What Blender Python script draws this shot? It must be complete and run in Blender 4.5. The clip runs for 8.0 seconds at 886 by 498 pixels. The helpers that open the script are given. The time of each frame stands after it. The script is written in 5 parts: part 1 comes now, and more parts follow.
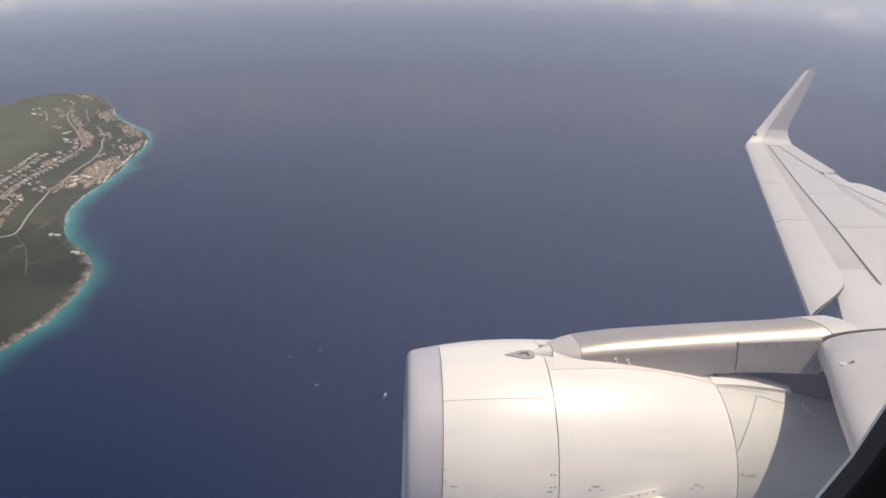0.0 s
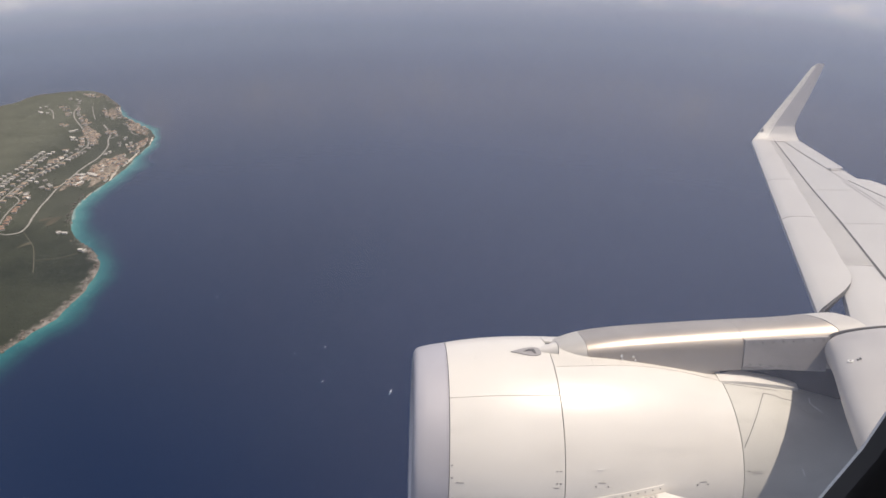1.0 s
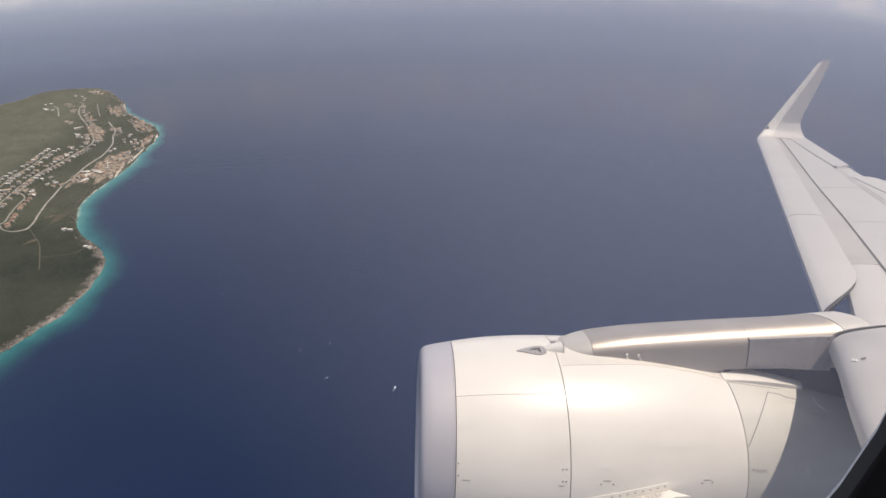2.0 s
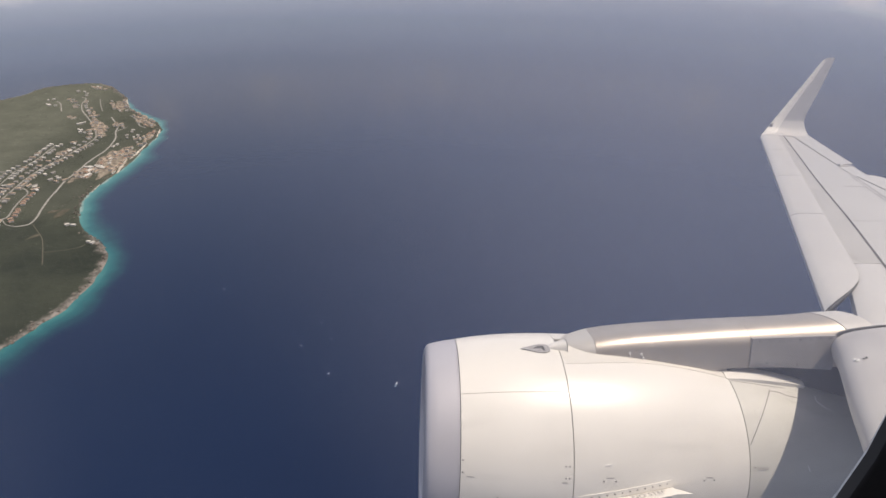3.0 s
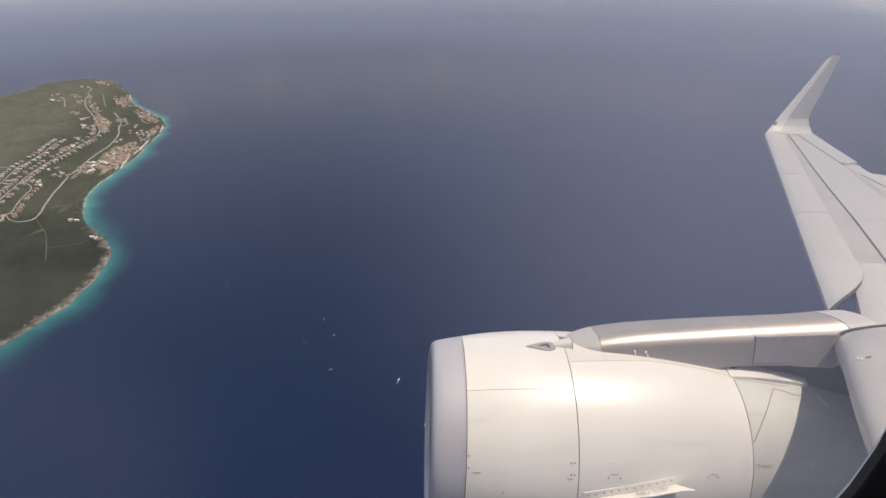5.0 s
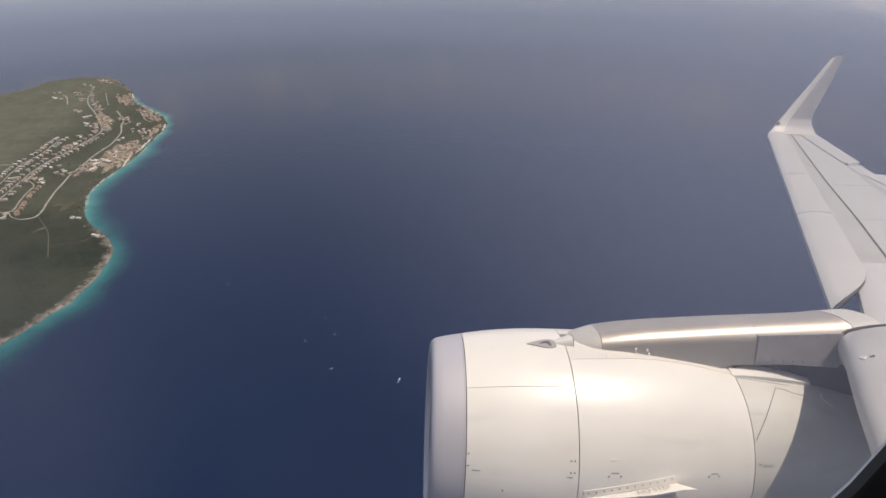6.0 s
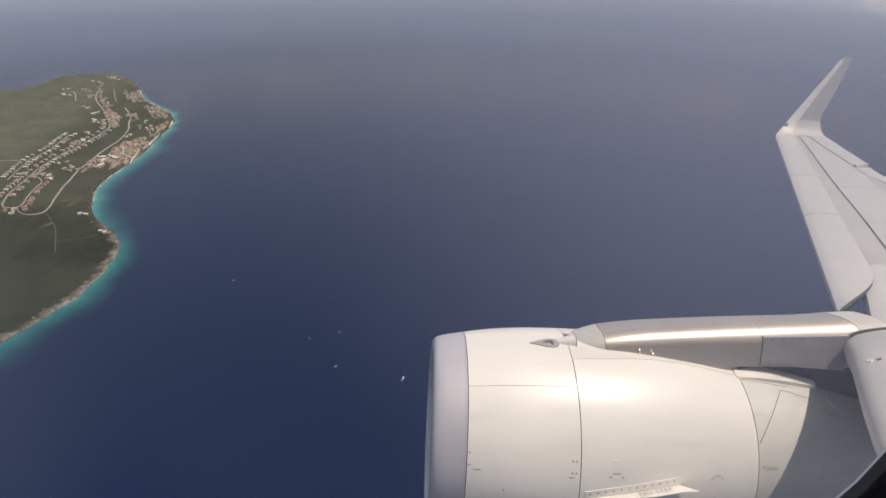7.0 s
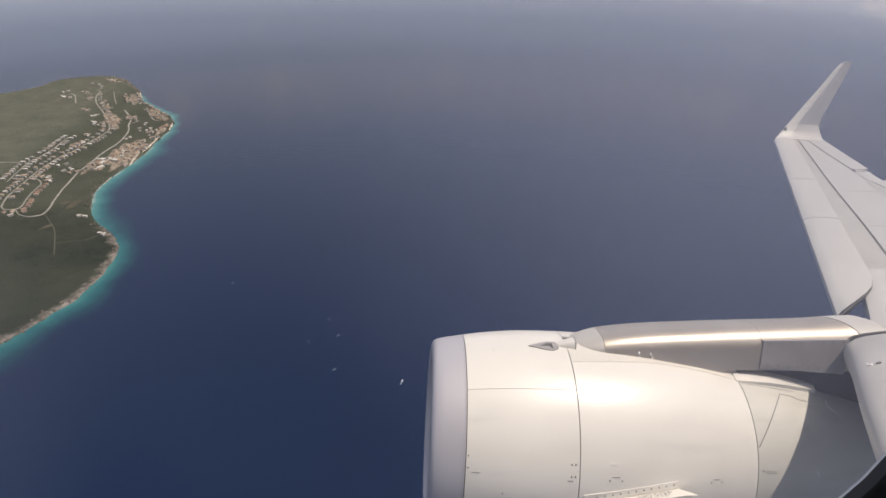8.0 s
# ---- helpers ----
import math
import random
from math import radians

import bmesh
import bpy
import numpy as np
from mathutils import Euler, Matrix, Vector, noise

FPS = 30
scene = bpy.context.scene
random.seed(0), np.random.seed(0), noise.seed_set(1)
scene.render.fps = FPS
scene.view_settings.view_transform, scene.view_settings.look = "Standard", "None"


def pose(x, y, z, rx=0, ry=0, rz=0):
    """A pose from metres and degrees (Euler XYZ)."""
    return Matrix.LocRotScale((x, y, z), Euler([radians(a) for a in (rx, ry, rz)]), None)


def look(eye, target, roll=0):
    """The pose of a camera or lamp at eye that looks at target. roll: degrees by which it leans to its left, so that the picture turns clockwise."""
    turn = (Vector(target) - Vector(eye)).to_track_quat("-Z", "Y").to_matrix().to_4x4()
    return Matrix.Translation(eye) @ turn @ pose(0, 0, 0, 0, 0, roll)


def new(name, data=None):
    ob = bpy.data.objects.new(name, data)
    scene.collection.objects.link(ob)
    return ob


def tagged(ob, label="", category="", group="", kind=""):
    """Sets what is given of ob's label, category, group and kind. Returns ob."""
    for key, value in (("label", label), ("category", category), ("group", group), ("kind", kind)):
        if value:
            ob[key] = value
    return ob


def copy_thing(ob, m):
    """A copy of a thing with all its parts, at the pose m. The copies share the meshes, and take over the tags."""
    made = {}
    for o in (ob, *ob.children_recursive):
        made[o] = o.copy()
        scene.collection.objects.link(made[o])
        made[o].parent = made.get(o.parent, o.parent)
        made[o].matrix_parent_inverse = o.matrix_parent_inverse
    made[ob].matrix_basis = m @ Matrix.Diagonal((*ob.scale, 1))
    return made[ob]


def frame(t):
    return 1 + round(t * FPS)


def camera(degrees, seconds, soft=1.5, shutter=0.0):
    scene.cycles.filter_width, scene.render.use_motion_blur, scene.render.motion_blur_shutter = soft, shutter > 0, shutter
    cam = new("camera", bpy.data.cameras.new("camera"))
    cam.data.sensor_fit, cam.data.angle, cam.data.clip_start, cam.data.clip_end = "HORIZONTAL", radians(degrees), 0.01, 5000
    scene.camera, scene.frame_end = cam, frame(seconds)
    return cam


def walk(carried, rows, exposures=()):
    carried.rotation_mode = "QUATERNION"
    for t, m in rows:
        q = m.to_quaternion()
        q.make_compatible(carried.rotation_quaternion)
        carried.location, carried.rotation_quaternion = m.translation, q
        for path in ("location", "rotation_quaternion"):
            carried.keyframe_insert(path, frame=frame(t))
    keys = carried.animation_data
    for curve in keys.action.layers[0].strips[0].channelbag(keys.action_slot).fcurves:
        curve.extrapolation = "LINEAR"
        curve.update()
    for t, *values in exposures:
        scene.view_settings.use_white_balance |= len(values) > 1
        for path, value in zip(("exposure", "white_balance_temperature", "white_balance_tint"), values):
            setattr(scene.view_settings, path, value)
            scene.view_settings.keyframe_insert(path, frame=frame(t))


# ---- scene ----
cam = camera(74.0, 8.0, soft=1.5)

# ---------------------------------------------------------------- camera
# The airplane flies banked; its own axes: x aft, y outboard, z up, origin at the seat's eye.
EYE_HEIGHT = 570.0
BANK = 19.44
AIR = pose(-52.4, 15.8, EYE_HEIGHT, -BANK, 0.67, -1.49)


def aim(x, y, z, pitch, yaw, roll):
    """Pose of the camera, given in the airplane's axes."""
    return AIR @ pose(x, y, z, 0, 0, -yaw) @ pose(0, 0, 0, 90 - pitch, 0, 0) @ pose(0, 0, 0, 0, 0, roll)


PATH = [
    (0, 0.0639, 0.0756, -0.0568, 10.94, 4.019, 0.831),
    (0.5, 0.0617, 0.0741, -0.0574, 11.053, 3.828, 0.649),
    (1, 0.0546, 0.0658, -0.0522, 11.238, 3.53, 0.663),
    (1.5, 0.0452, 0.0528, -0.0407, 11.369, 3.306, 0.579),
    (3, 0.0141, 0.0102, 0.0011, 11.948, 2.939, 0.694),
    (3.5, 0, 0, 0, 12, 3, 0.8),
    (4, -0.0077, -0.0155, 0.0231, 12.298, 2.87, 0.778),
    (4.5, -0.0181, -0.0248, 0.0235, 12.28, 2.723, 0.777),
    (6, -0.0104, -0.0024, -0.0111, 12.3, 2.564, 1.119),
    (6.5, -0.0025, 0.0105, -0.0264, 12.376, 2.367, 1.421),
    (7, 0.0041, 0.0149, -0.0251, 12.398, 2.064, 1.567),
    (7.5, 0.0086, 0.0214, -0.0329, 12.22, 1.932, 1.625),
    (8, 0.0045, 0.0177, -0.0298, 12.089, 2.124, 1.734),
]
walk(cam, [(r[0], aim(*r[1:])) for r in PATH], exposures=[(0.0, 0.12), (1.5, 0.14), (3.5, 0.10), (4.5, 0.06), (6.0, -0.01), (7.0, -0.05), (8.0, -0.01)])

# ---------------------------------------------------------------- light
SUN_AIR = Vector((0.328, -0.225, 0.91)).normalized()
SUN_DIR = (AIR.to_3x3() @ SUN_AIR).normalized()
SUN_EL = math.asin(SUN_DIR.z)
SUN_AZ = math.atan2(SUN_DIR.x, SUN_DIR.y)

sun_data = bpy.data.lights.new("sun", "SUN")
sun_data.energy, sun_data.angle, sun_data.color = 3.7, radians(0.6), (1.0, 0.875, 0.74)
sun = new("sun", sun_data)
sun.matrix_world = look(SUN_DIR * 900, (0, 0, 0))

world = bpy.data.worlds.new("hazy_sky")
scene.world = world
world.use_nodes = True
wn, wl = world.node_tree.nodes, world.node_tree.links
wn.clear()
w_out = wn.new("ShaderNodeOutputWorld")
w_bg = wn.new("ShaderNodeBackground")
sky = wn.new("ShaderNodeTexSky")
sky.sky_type, sky.sun_disc = "NISHITA", False
sky.sun_elevation, sky.sun_rotation = SUN_EL, SUN_AZ
sky.air_density, sky.dust_density, sky.ozone_density = 1.0, 2.5, 1.0
sky_gain = wn.new("ShaderNodeVectorMath")
sky_gain.operation = "SCALE"
sky_gain.inputs["Scale"].default_value = 0.062
wl.new(sky.outputs[0], sky_gain.inputs[0])
w_co = wn.new("ShaderNodeTexCoord")
w_sep = wn.new("ShaderNodeSeparateXYZ")
wl.new(w_co.outputs["Generated"], w_sep.inputs[0])
haze_up = wn.new("ShaderNodeMapRange")
haze_up.interpolation_type = "SMOOTHSTEP"
haze_up.inputs["From Min"].default_value, haze_up.inputs["From Max"].default_value = -0.02, 1.2
wl.new(w_sep.outputs["Z"], haze_up.inputs["Value"])
# far cumulus in the haze
w_map = wn.new("ShaderNodeMapping")
w_map.inputs["Scale"].default_value = (1.0, 1.0, 2.6)
wl.new(w_co.outputs["Generated"], w_map.inputs[0])
w_noise = wn.new("ShaderNodeTexNoise")
w_noise.inputs["Scale"].default_value, w_noise.inputs["Detail"].default_value, w_noise.inputs["Roughness"].default_value = 7.5, 7.0, 0.55
wl.new(w_map.outputs[0], w_noise.inputs["Vector"])
w_ramp = wn.new("ShaderNodeMapRange")
w_ramp.interpolation_type = "SMOOTHSTEP"
w_ramp.inputs["From Min"].default_value, w_ramp.inputs["From Max"].default_value = 0.47, 0.72
wl.new(w_noise.outputs["Fac"], w_ramp.inputs["Value"])
w_haze = wn.new("ShaderNodeMix")
w_haze.data_type = "RGBA"
w_haze.inputs["A"].default_value = (0.61, 0.655, 0.79, 1)
w_haze.inputs["B"].default_value = (0.66, 0.69, 0.80, 1)
wl.new(w_ramp.outputs[0], w_haze.inputs["Factor"])
w_mix = wn.new("ShaderNodeMix")
w_mix.data_type = "RGBA"
wl.new(haze_up.outputs[0], w_mix.inputs["Factor"])
# thicker, bluer haze towards the sea's far edge
low = wn.new("ShaderNodeMapRange")
low.interpolation_type = "SMOOTHSTEP"
low.inputs["From Min"].default_value, low.inputs["From Max"].default_value = -0.135, -0.03
wl.new(w_sep.outputs["Z"], low.inputs["Value"])
w_low = wn.new("ShaderNodeMix")
w_low.data_type = "RGBA"
w_low.inputs["A"].default_value = (0.29, 0.325, 0.435, 1)
wl.new(low.outputs[0], w_low.inputs["Factor"])
wl.new(w_haze.outputs["Result"], w_low.inputs["B"])
wl.new(w_low.outputs["Result"], w_mix.inputs["A"])
wl.new(sky_gain.outputs[0], w_mix.inputs["B"])
wl.new(w_mix.outputs["Result"], w_bg.inputs["Color"])
w_bg.inputs["Strength"].default_value = 1.0
wl.new(w_bg.outputs[0], w_out.inputs["Surface"])


# ---------------------------------------------------------------- materials
def node_material(name):
    m = bpy.data.materials.new(name)
    m.use_nodes = True
    nt = m.node_tree
    return m, nt.nodes, nt.links, nt.nodes["Principled BSDF"]


def noise_tex(n, l, scale, detail=4.0, rough=0.55, coord=None, stretch=None):
    t = n.new("ShaderNodeTexNoise")
    t.inputs["Scale"].default_value, t.inputs["Detail"].default_value, t.inputs["Roughness"].default_value = scale, detail, rough
    if coord is not None:
        if stretch:
            mp = n.new("ShaderNodeMapping")
            mp.inputs["Scale"].default_value = stretch
            l.new(coord, mp.inputs[0])
            coord = mp.outputs[0]
        l.new(coord, t.inputs["Vector"])
    return t.outputs["Fac"]


def ramp(n, l, fac, a, b, lo=0.35, hi=0.65):
    r = n.new("ShaderNodeValToRGB")
    r.color_ramp.elements[0].position, r.color_ramp.elements[1].position = lo, hi
    r.color_ramp.elements[0].color, r.color_ramp.elements[1].color = (*a, 1), (*b, 1)
    l.new(fac, r.inputs[0])
    return r.outputs[0]


def mix(n, l, fac, a, b):
    m = n.new("ShaderNodeMix")
    m.data_type = "RGBA"
    for key, v in (("Factor", fac), ("A", a), ("B", b)):
        if isinstance(v, (int, float)):
            m.inputs[key].default_value = v
        elif isinstance(v, tuple):
            m.inputs[key].default_value = (*v, 1)
        else:
            l.new(v, m.inputs[key])
    return m.outputs["Result"]


def bump(n, l, height, bsdf, strength, distance):
    b = n.new("ShaderNodeBump")
    b.inputs["Strength"].default_value, b.inputs["Distance"].default_value = strength, distance
    l.new(height, b.inputs["Height"])
    l.new(b.outputs[0], bsdf.inputs["Normal"])


def painted(name, a, b, rough=0.35, metallic=0.0, grain=3.0, dirt=(0.5, 0.48, 0.45), dirt_amount=0.25, coat=0.0):
    """Aircraft paint or bare metal: two scales of tone, streaky grime along the airflow, slight waviness."""
    m, n, l, p = node_material(name)
    co = n.new("ShaderNodeTexCoord").outputs["Object"]
    base = ramp(n, l, noise_tex(n, l, grain, 5, 0.6, co), a, b, 0.3, 0.7)
    streak = noise_tex(n, l, 5.0, 6, 0.6, co, (0.35, 2.2, 2.2))
    f = n.new("ShaderNodeMapRange")
    f.inputs["From Min"].default_value, f.inputs["From Max"].default_value = 0.52, 0.8
    f.inputs["To Max"].default_value = dirt_amount
    l.new(streak, f.inputs["Value"])
    l.new(mix(n, l, f.outputs[0], base, dirt), p.inputs["Base Color"])
    r = n.new("ShaderNodeMapRange")
    r.inputs["To Min"].default_value, r.inputs["To Max"].default_value = rough * 0.85, rough * 1.2
    l.new(noise_tex(n, l, 14.0, 4, 0.6, co), r.inputs["Value"])
    l.new(r.outputs[0], p.inputs["Roughness"])
    p.inputs["Metallic"].default_value = metallic
    p.inputs["Coat Weight"].default_value = coat
    p.inputs["Coat Roughness"].default_value = 0.3
    bump(n, l, noise_tex(n, l, 2.2, 2, 0.4, co), p, 0.12, 0.02)
    return m


M_COWL = painted("cowl_paint", (0.71, 0.68, 0.63), (0.79, 0.76, 0.71), 0.42, 0.0, 1.6, dirt_amount=0.38, coat=0.55)
M_NOZZLE = painted("nozzle_paint", (0.58, 0.565, 0.52), (0.65, 0.635, 0.59), 0.5, 0.15, 2.2, (0.36, 0.34, 0.30), 0.4)
# near-black: shade of the recess under the pylon put into the colour
M_RECESS_SHADE = painted("recess_shade_paint", (0.075, 0.070, 0.068), (0.125, 0.118, 0.112), 0.65, 0.3, 3.0, (0.06, 0.055, 0.05), 0.5)
# winglet's shaded face put into a darker grey; inboard slat shares it
M_BLADE = painted("shaded_winglet_paint", (0.39, 0.375, 0.37), (0.45, 0.435, 0.425), 0.45, 0.0, 1.8, (0.32, 0.31, 0.31), 0.3)
M_LIP = painted("inlet_lip_metal", (0.48, 0.465, 0.50), (0.53, 0.515, 0.55), 0.5, 0.3, 2.0, (0.5, 0.5, 0.55))
M_WING = painted("wing_paint", (0.46, 0.445, 0.425), (0.51, 0.495, 0.475), 0.42, 0.0, 1.2, (0.42, 0.41, 0.39), 0.35)
M_SLAT = painted("slat_paint", (0.49, 0.47, 0.445), (0.55, 0.53, 0.505), 0.4, 0.0, 1.5, (0.5, 0.48, 0.45), 0.25)
M_SKIN = painted("grimy_skin", (0.41, 0.395, 0.37), (0.48, 0.465, 0.44), 0.5, 0.0, 2.5, (0.25, 0.238, 0.22), 0.75)
M_NOSE = painted("pylon_nose_paint", (0.54, 0.51, 0.465), (0.62, 0.59, 0.54), 0.42, 0.3, 3.0)
M_APRON = painted("apron_paint", (0.66, 0.63, 0.575), (0.73, 0.70, 0.645), 0.45, 0.0, 3.0, dirt_amount=0.4)
M_PYLON = painted("pylon_metal", (0.45, 0.40, 0.345), (0.54, 0.485, 0.42), 0.40, 0.66, 2.5, (0.4, 0.37, 0.34), 0.35)
M_PANEL = painted("pylon_panel_paint", (0.30, 0.285, 0.28), (0.36, 0.345, 0.335), 0.5, 0.0, 3.0)
M_POLISHED = painted("polished_edge", (0.80, 0.78, 0.74), (0.86, 0.84, 0.8), 0.22, 0.9, 4.0)
M_SEAM = painted("seam_gap", (0.07, 0.068, 0.065), (0.10, 0.097, 0.092), 0.8, dirt_amount=0.0)
M_DARK = painted("dark_sealant", (0.09, 0.088, 0.085), (0.13, 0.125, 0.12), 0.7, dirt_amount=0.1)
M_MARK = painted("grey_stencil", (0.28, 0.27, 0.26), (0.36, 0.35, 0.34), 0.7, dirt_amount=0.0)
M_WHITE = painted("white_mark_and_glint", (0.80, 0.79, 0.77), (0.85, 0.84, 0.82), 0.5, dirt_amount=0.05)
M_RUBBER = painted("window_rubber", (0.065, 0.061, 0.062), (0.085, 0.08, 0.08), 0.75, dirt_amount=0.05)
M_TRIM = painted("cabin_trim", (0.70, 0.70, 0.69), (0.77, 0.77, 0.76), 0.6, dirt_amount=0.1)


def sea_material():
    """Sea water: deep blue, clearing to turquoise over the sandy shelf; the depth in metres is stored on the mesh."""
    m, n, l, p = node_material("sea_water")
    pos = n.new("ShaderNodeNewGeometry").outputs["Position"]
    deep = ramp(n, l, noise_tex(n, l, 0.0011, 4, 0.5, pos), (0.0010, 0.0085, 0.036), (0.0016, 0.0120, 0.047), 0.3, 0.7)
    at = n.new("ShaderNodeAttribute")
    at.attribute_name = "depth"
    vary = n.new("ShaderNodeMath")
    vary.operation = "MULTIPLY_ADD"
    l.new(noise_tex(n, l, 0.02, 5, 0.6, pos), vary.inputs[0])
    vary.inputs[1].default_value = 7.0
    base = n.new("ShaderNodeMath")
    base.operation = "SUBTRACT"
    l.new(at.outputs["Fac"], base.inputs[0])
    base.inputs[1].default_value = 3.5
    l.new(base.outputs[0], vary.inputs[2])
    scale = n.new("ShaderNodeMapRange")
    scale.inputs["From Max"].default_value = 16.0
    l.new(vary.outputs[0], scale.inputs["Value"])
    r = n.new("ShaderNodeValToRGB")
    e = r.color_ramp.elements
    e[0].position, e[0].color = 0.0, (0.22, 0.29, 0.26, 1)
    e[1].position, e[1].color = 1.0, (0.0018, 0.0110, 0.037, 1)
    for q, c in ((0.10, (0.050, 0.185, 0.180)), (0.36, (0.012, 0.092, 0.104)), (0.60, (0.006, 0.040, 0.062)), (0.82, (0.0028, 0.019, 0.049))):
        k = e.new(q)
        k.color = (*c, 1)
    l.new(scale.outputs[0], r.inputs[0])
    far = n.new("ShaderNodeMapRange")
    far.inputs["From Min"].default_value, far.inputs["From Max"].default_value = 11.0, 16.0
    l.new(vary.outputs[0], far.inputs["Value"])
    l.new(mix(n, l, far.outputs[0], r.outputs[0], deep), p.inputs["Base Color"])
    p.inputs["Roughness"].default_value = 0.62
    p.inputs["IOR"].default_value = 1.333
    p.inputs["Specular IOR Level"].default_value = 0.2
    p.inputs["Coat Weight"].default_value, p.inputs["Coat Roughness"].default_value, p.inputs["Coat IOR"].default_value = 1.0, 0.14, 1.36
    waves = n.new("ShaderNodeMath")
    waves.operation = "MULTIPLY_ADD"
    l.new(noise_tex(n, l, 0.16, 4, 0.6, pos, (1.0, 2.2, 1.0)), waves.inputs[0])
    waves.inputs[1].default_value = 0.12
    l.new(noise_tex(n, l, 0.05, 4, 0.55, pos, (1.0, 1.8, 1.0)), waves.inputs[2])
    bump(n, l, waves.outputs[0], p, 0.14, 2.4)
    l.new(p.inputs["Normal"].links[0].from_socket, p.inputs["Coat Normal"])
    return m


def land_material():
    m, n, l, p = node_material("dry_scrub_ground")
    pos = n.new("ShaderNodeNewGeometry").outputs["Position"]
    at = n.new("ShaderNodeAttribute")
    at.attribute_name = "inland"
    scrub = ramp(n, l, noise_tex(n, l, 0.05, 7, 0.65, pos), (0.025, 0.030, 0.023), (0.046, 0.052, 0.039), 0.3, 0.72)
    broad = ramp(n, l, noise_tex(n, l, 0.006, 4, 0.55, pos), (0.019, 0.024, 0.020), (0.060, 0.066, 0.048), 0.34, 0.66)
    dense = mix(n, l, 0.6, scrub, broad)
    # drier, paler grass north of the junction
    dry = ramp(n, l, noise_tex(n, l, 0.02, 7, 0.66, pos), (0.088, 0.092, 0.070), (0.132, 0.136, 0.104), 0.30, 0.72)
    sep = n.new("ShaderNodeSeparateXYZ")
    l.new(pos, sep.inputs[0])
    north = n.new("ShaderNodeMath")
    north.operation = "MULTIPLY_ADD"
    l.new(noise_tex(n, l, 0.008, 5, 0.6, pos), north.inputs[0])
    north.inputs[1].default_value = 240.0
    l.new(sep.outputs["Y"], north.inputs[2])
    part_dry = n.new("ShaderNodeMapRange")
    part_dry.interpolation_type = "SMOOTHSTEP"
    part_dry.inputs["From Min"].default_value, part_dry.inputs["From Max"].default_value = 1140.0, 1290.0
    l.new(north.outputs[0], part_dry.inputs["Value"])
    west = n.new("ShaderNodeMapRange")
    west.interpolation_type = "SMOOTHSTEP"
    west.inputs["From Min"].default_value, west.inputs["From Max"].default_value = -1010.0, -900.0
    west.inputs["To Min"].default_value, west.inputs["To Max"].default_value = 1.0, 0.45
    l.new(sep.outputs["X"], west.inputs["Value"])
    dry_here = n.new("ShaderNodeMath")
    dry_here.operation = "MULTIPLY"
    l.new(part_dry.outputs[0], dry_here.inputs[0])
    l.new(west.outputs[0], dry_here.inputs[1])
    green = mix(n, l, dry_here.outputs[0], dense, mix(n, l, 0.16, dry, dense))
    rock = ramp(n, l, noise_tex(n, l, 0.11, 6, 0.7, pos), (0.10, 0.090, 0.082), (0.30, 0.27, 0.245), 0.36, 0.70)
    edge = n.new("ShaderNodeMath")
    edge.operation = "MULTIPLY_ADD"
    l.new(noise_tex(n, l, 0.045, 6, 0.68, pos), edge.inputs[0])
    edge.inputs[1].default_value = -44.0
    l.new(at.outputs["Fac"], edge.inputs[2])
    f = n.new("ShaderNodeMapRange")
    f.interpolation_type = "SMOOTHSTEP"
    f.inputs["From Min"].default_value, f.inputs["From Max"].default_value = -24.0, -6.0
    f.inputs["To Min"].default_value, f.inputs["To Max"].default_value = 1.0, 0.0
    l.new(edge.outputs[0], f.inputs["Value"])
    l.new(mix(n, l, f.outputs[0], green, rock), p.inputs["Base Color"])
    p.inputs["Roughness"].default_value = 0.95
    p.inputs["Specular IOR Level"].default_value = 0.15
    bump(n, l, noise_tex(n, l, 0.2, 5, 0.7, pos), p, 0.5, 2.0)
    return m


def rough_material(name, a, b, scale, rough=0.9):
    m, n, l, p = node_material(name)
    pos = n.new("ShaderNodeNewGeometry").outputs["Position"]
    info = n.new("ShaderNodeObjectInfo").outputs["Random"]
    tone = ramp(n, l, noise_tex(n, l, scale, 5, 0.6, pos), a, b)
    dark = tuple(0.72 * c for c in a)
    l.new(mix(n, l, info, tone, mix(n, l, 0.6, tone, dark)), p.inputs["Base Color"])
    p.inputs["Roughness"].default_value = rough
    p.inputs["Specular IOR Level"].default_value = 0.2
    bump(n, l, noise_tex(n, l, scale * 4, 4, 0.6, pos), p, 0.3, 0.3)
    return m


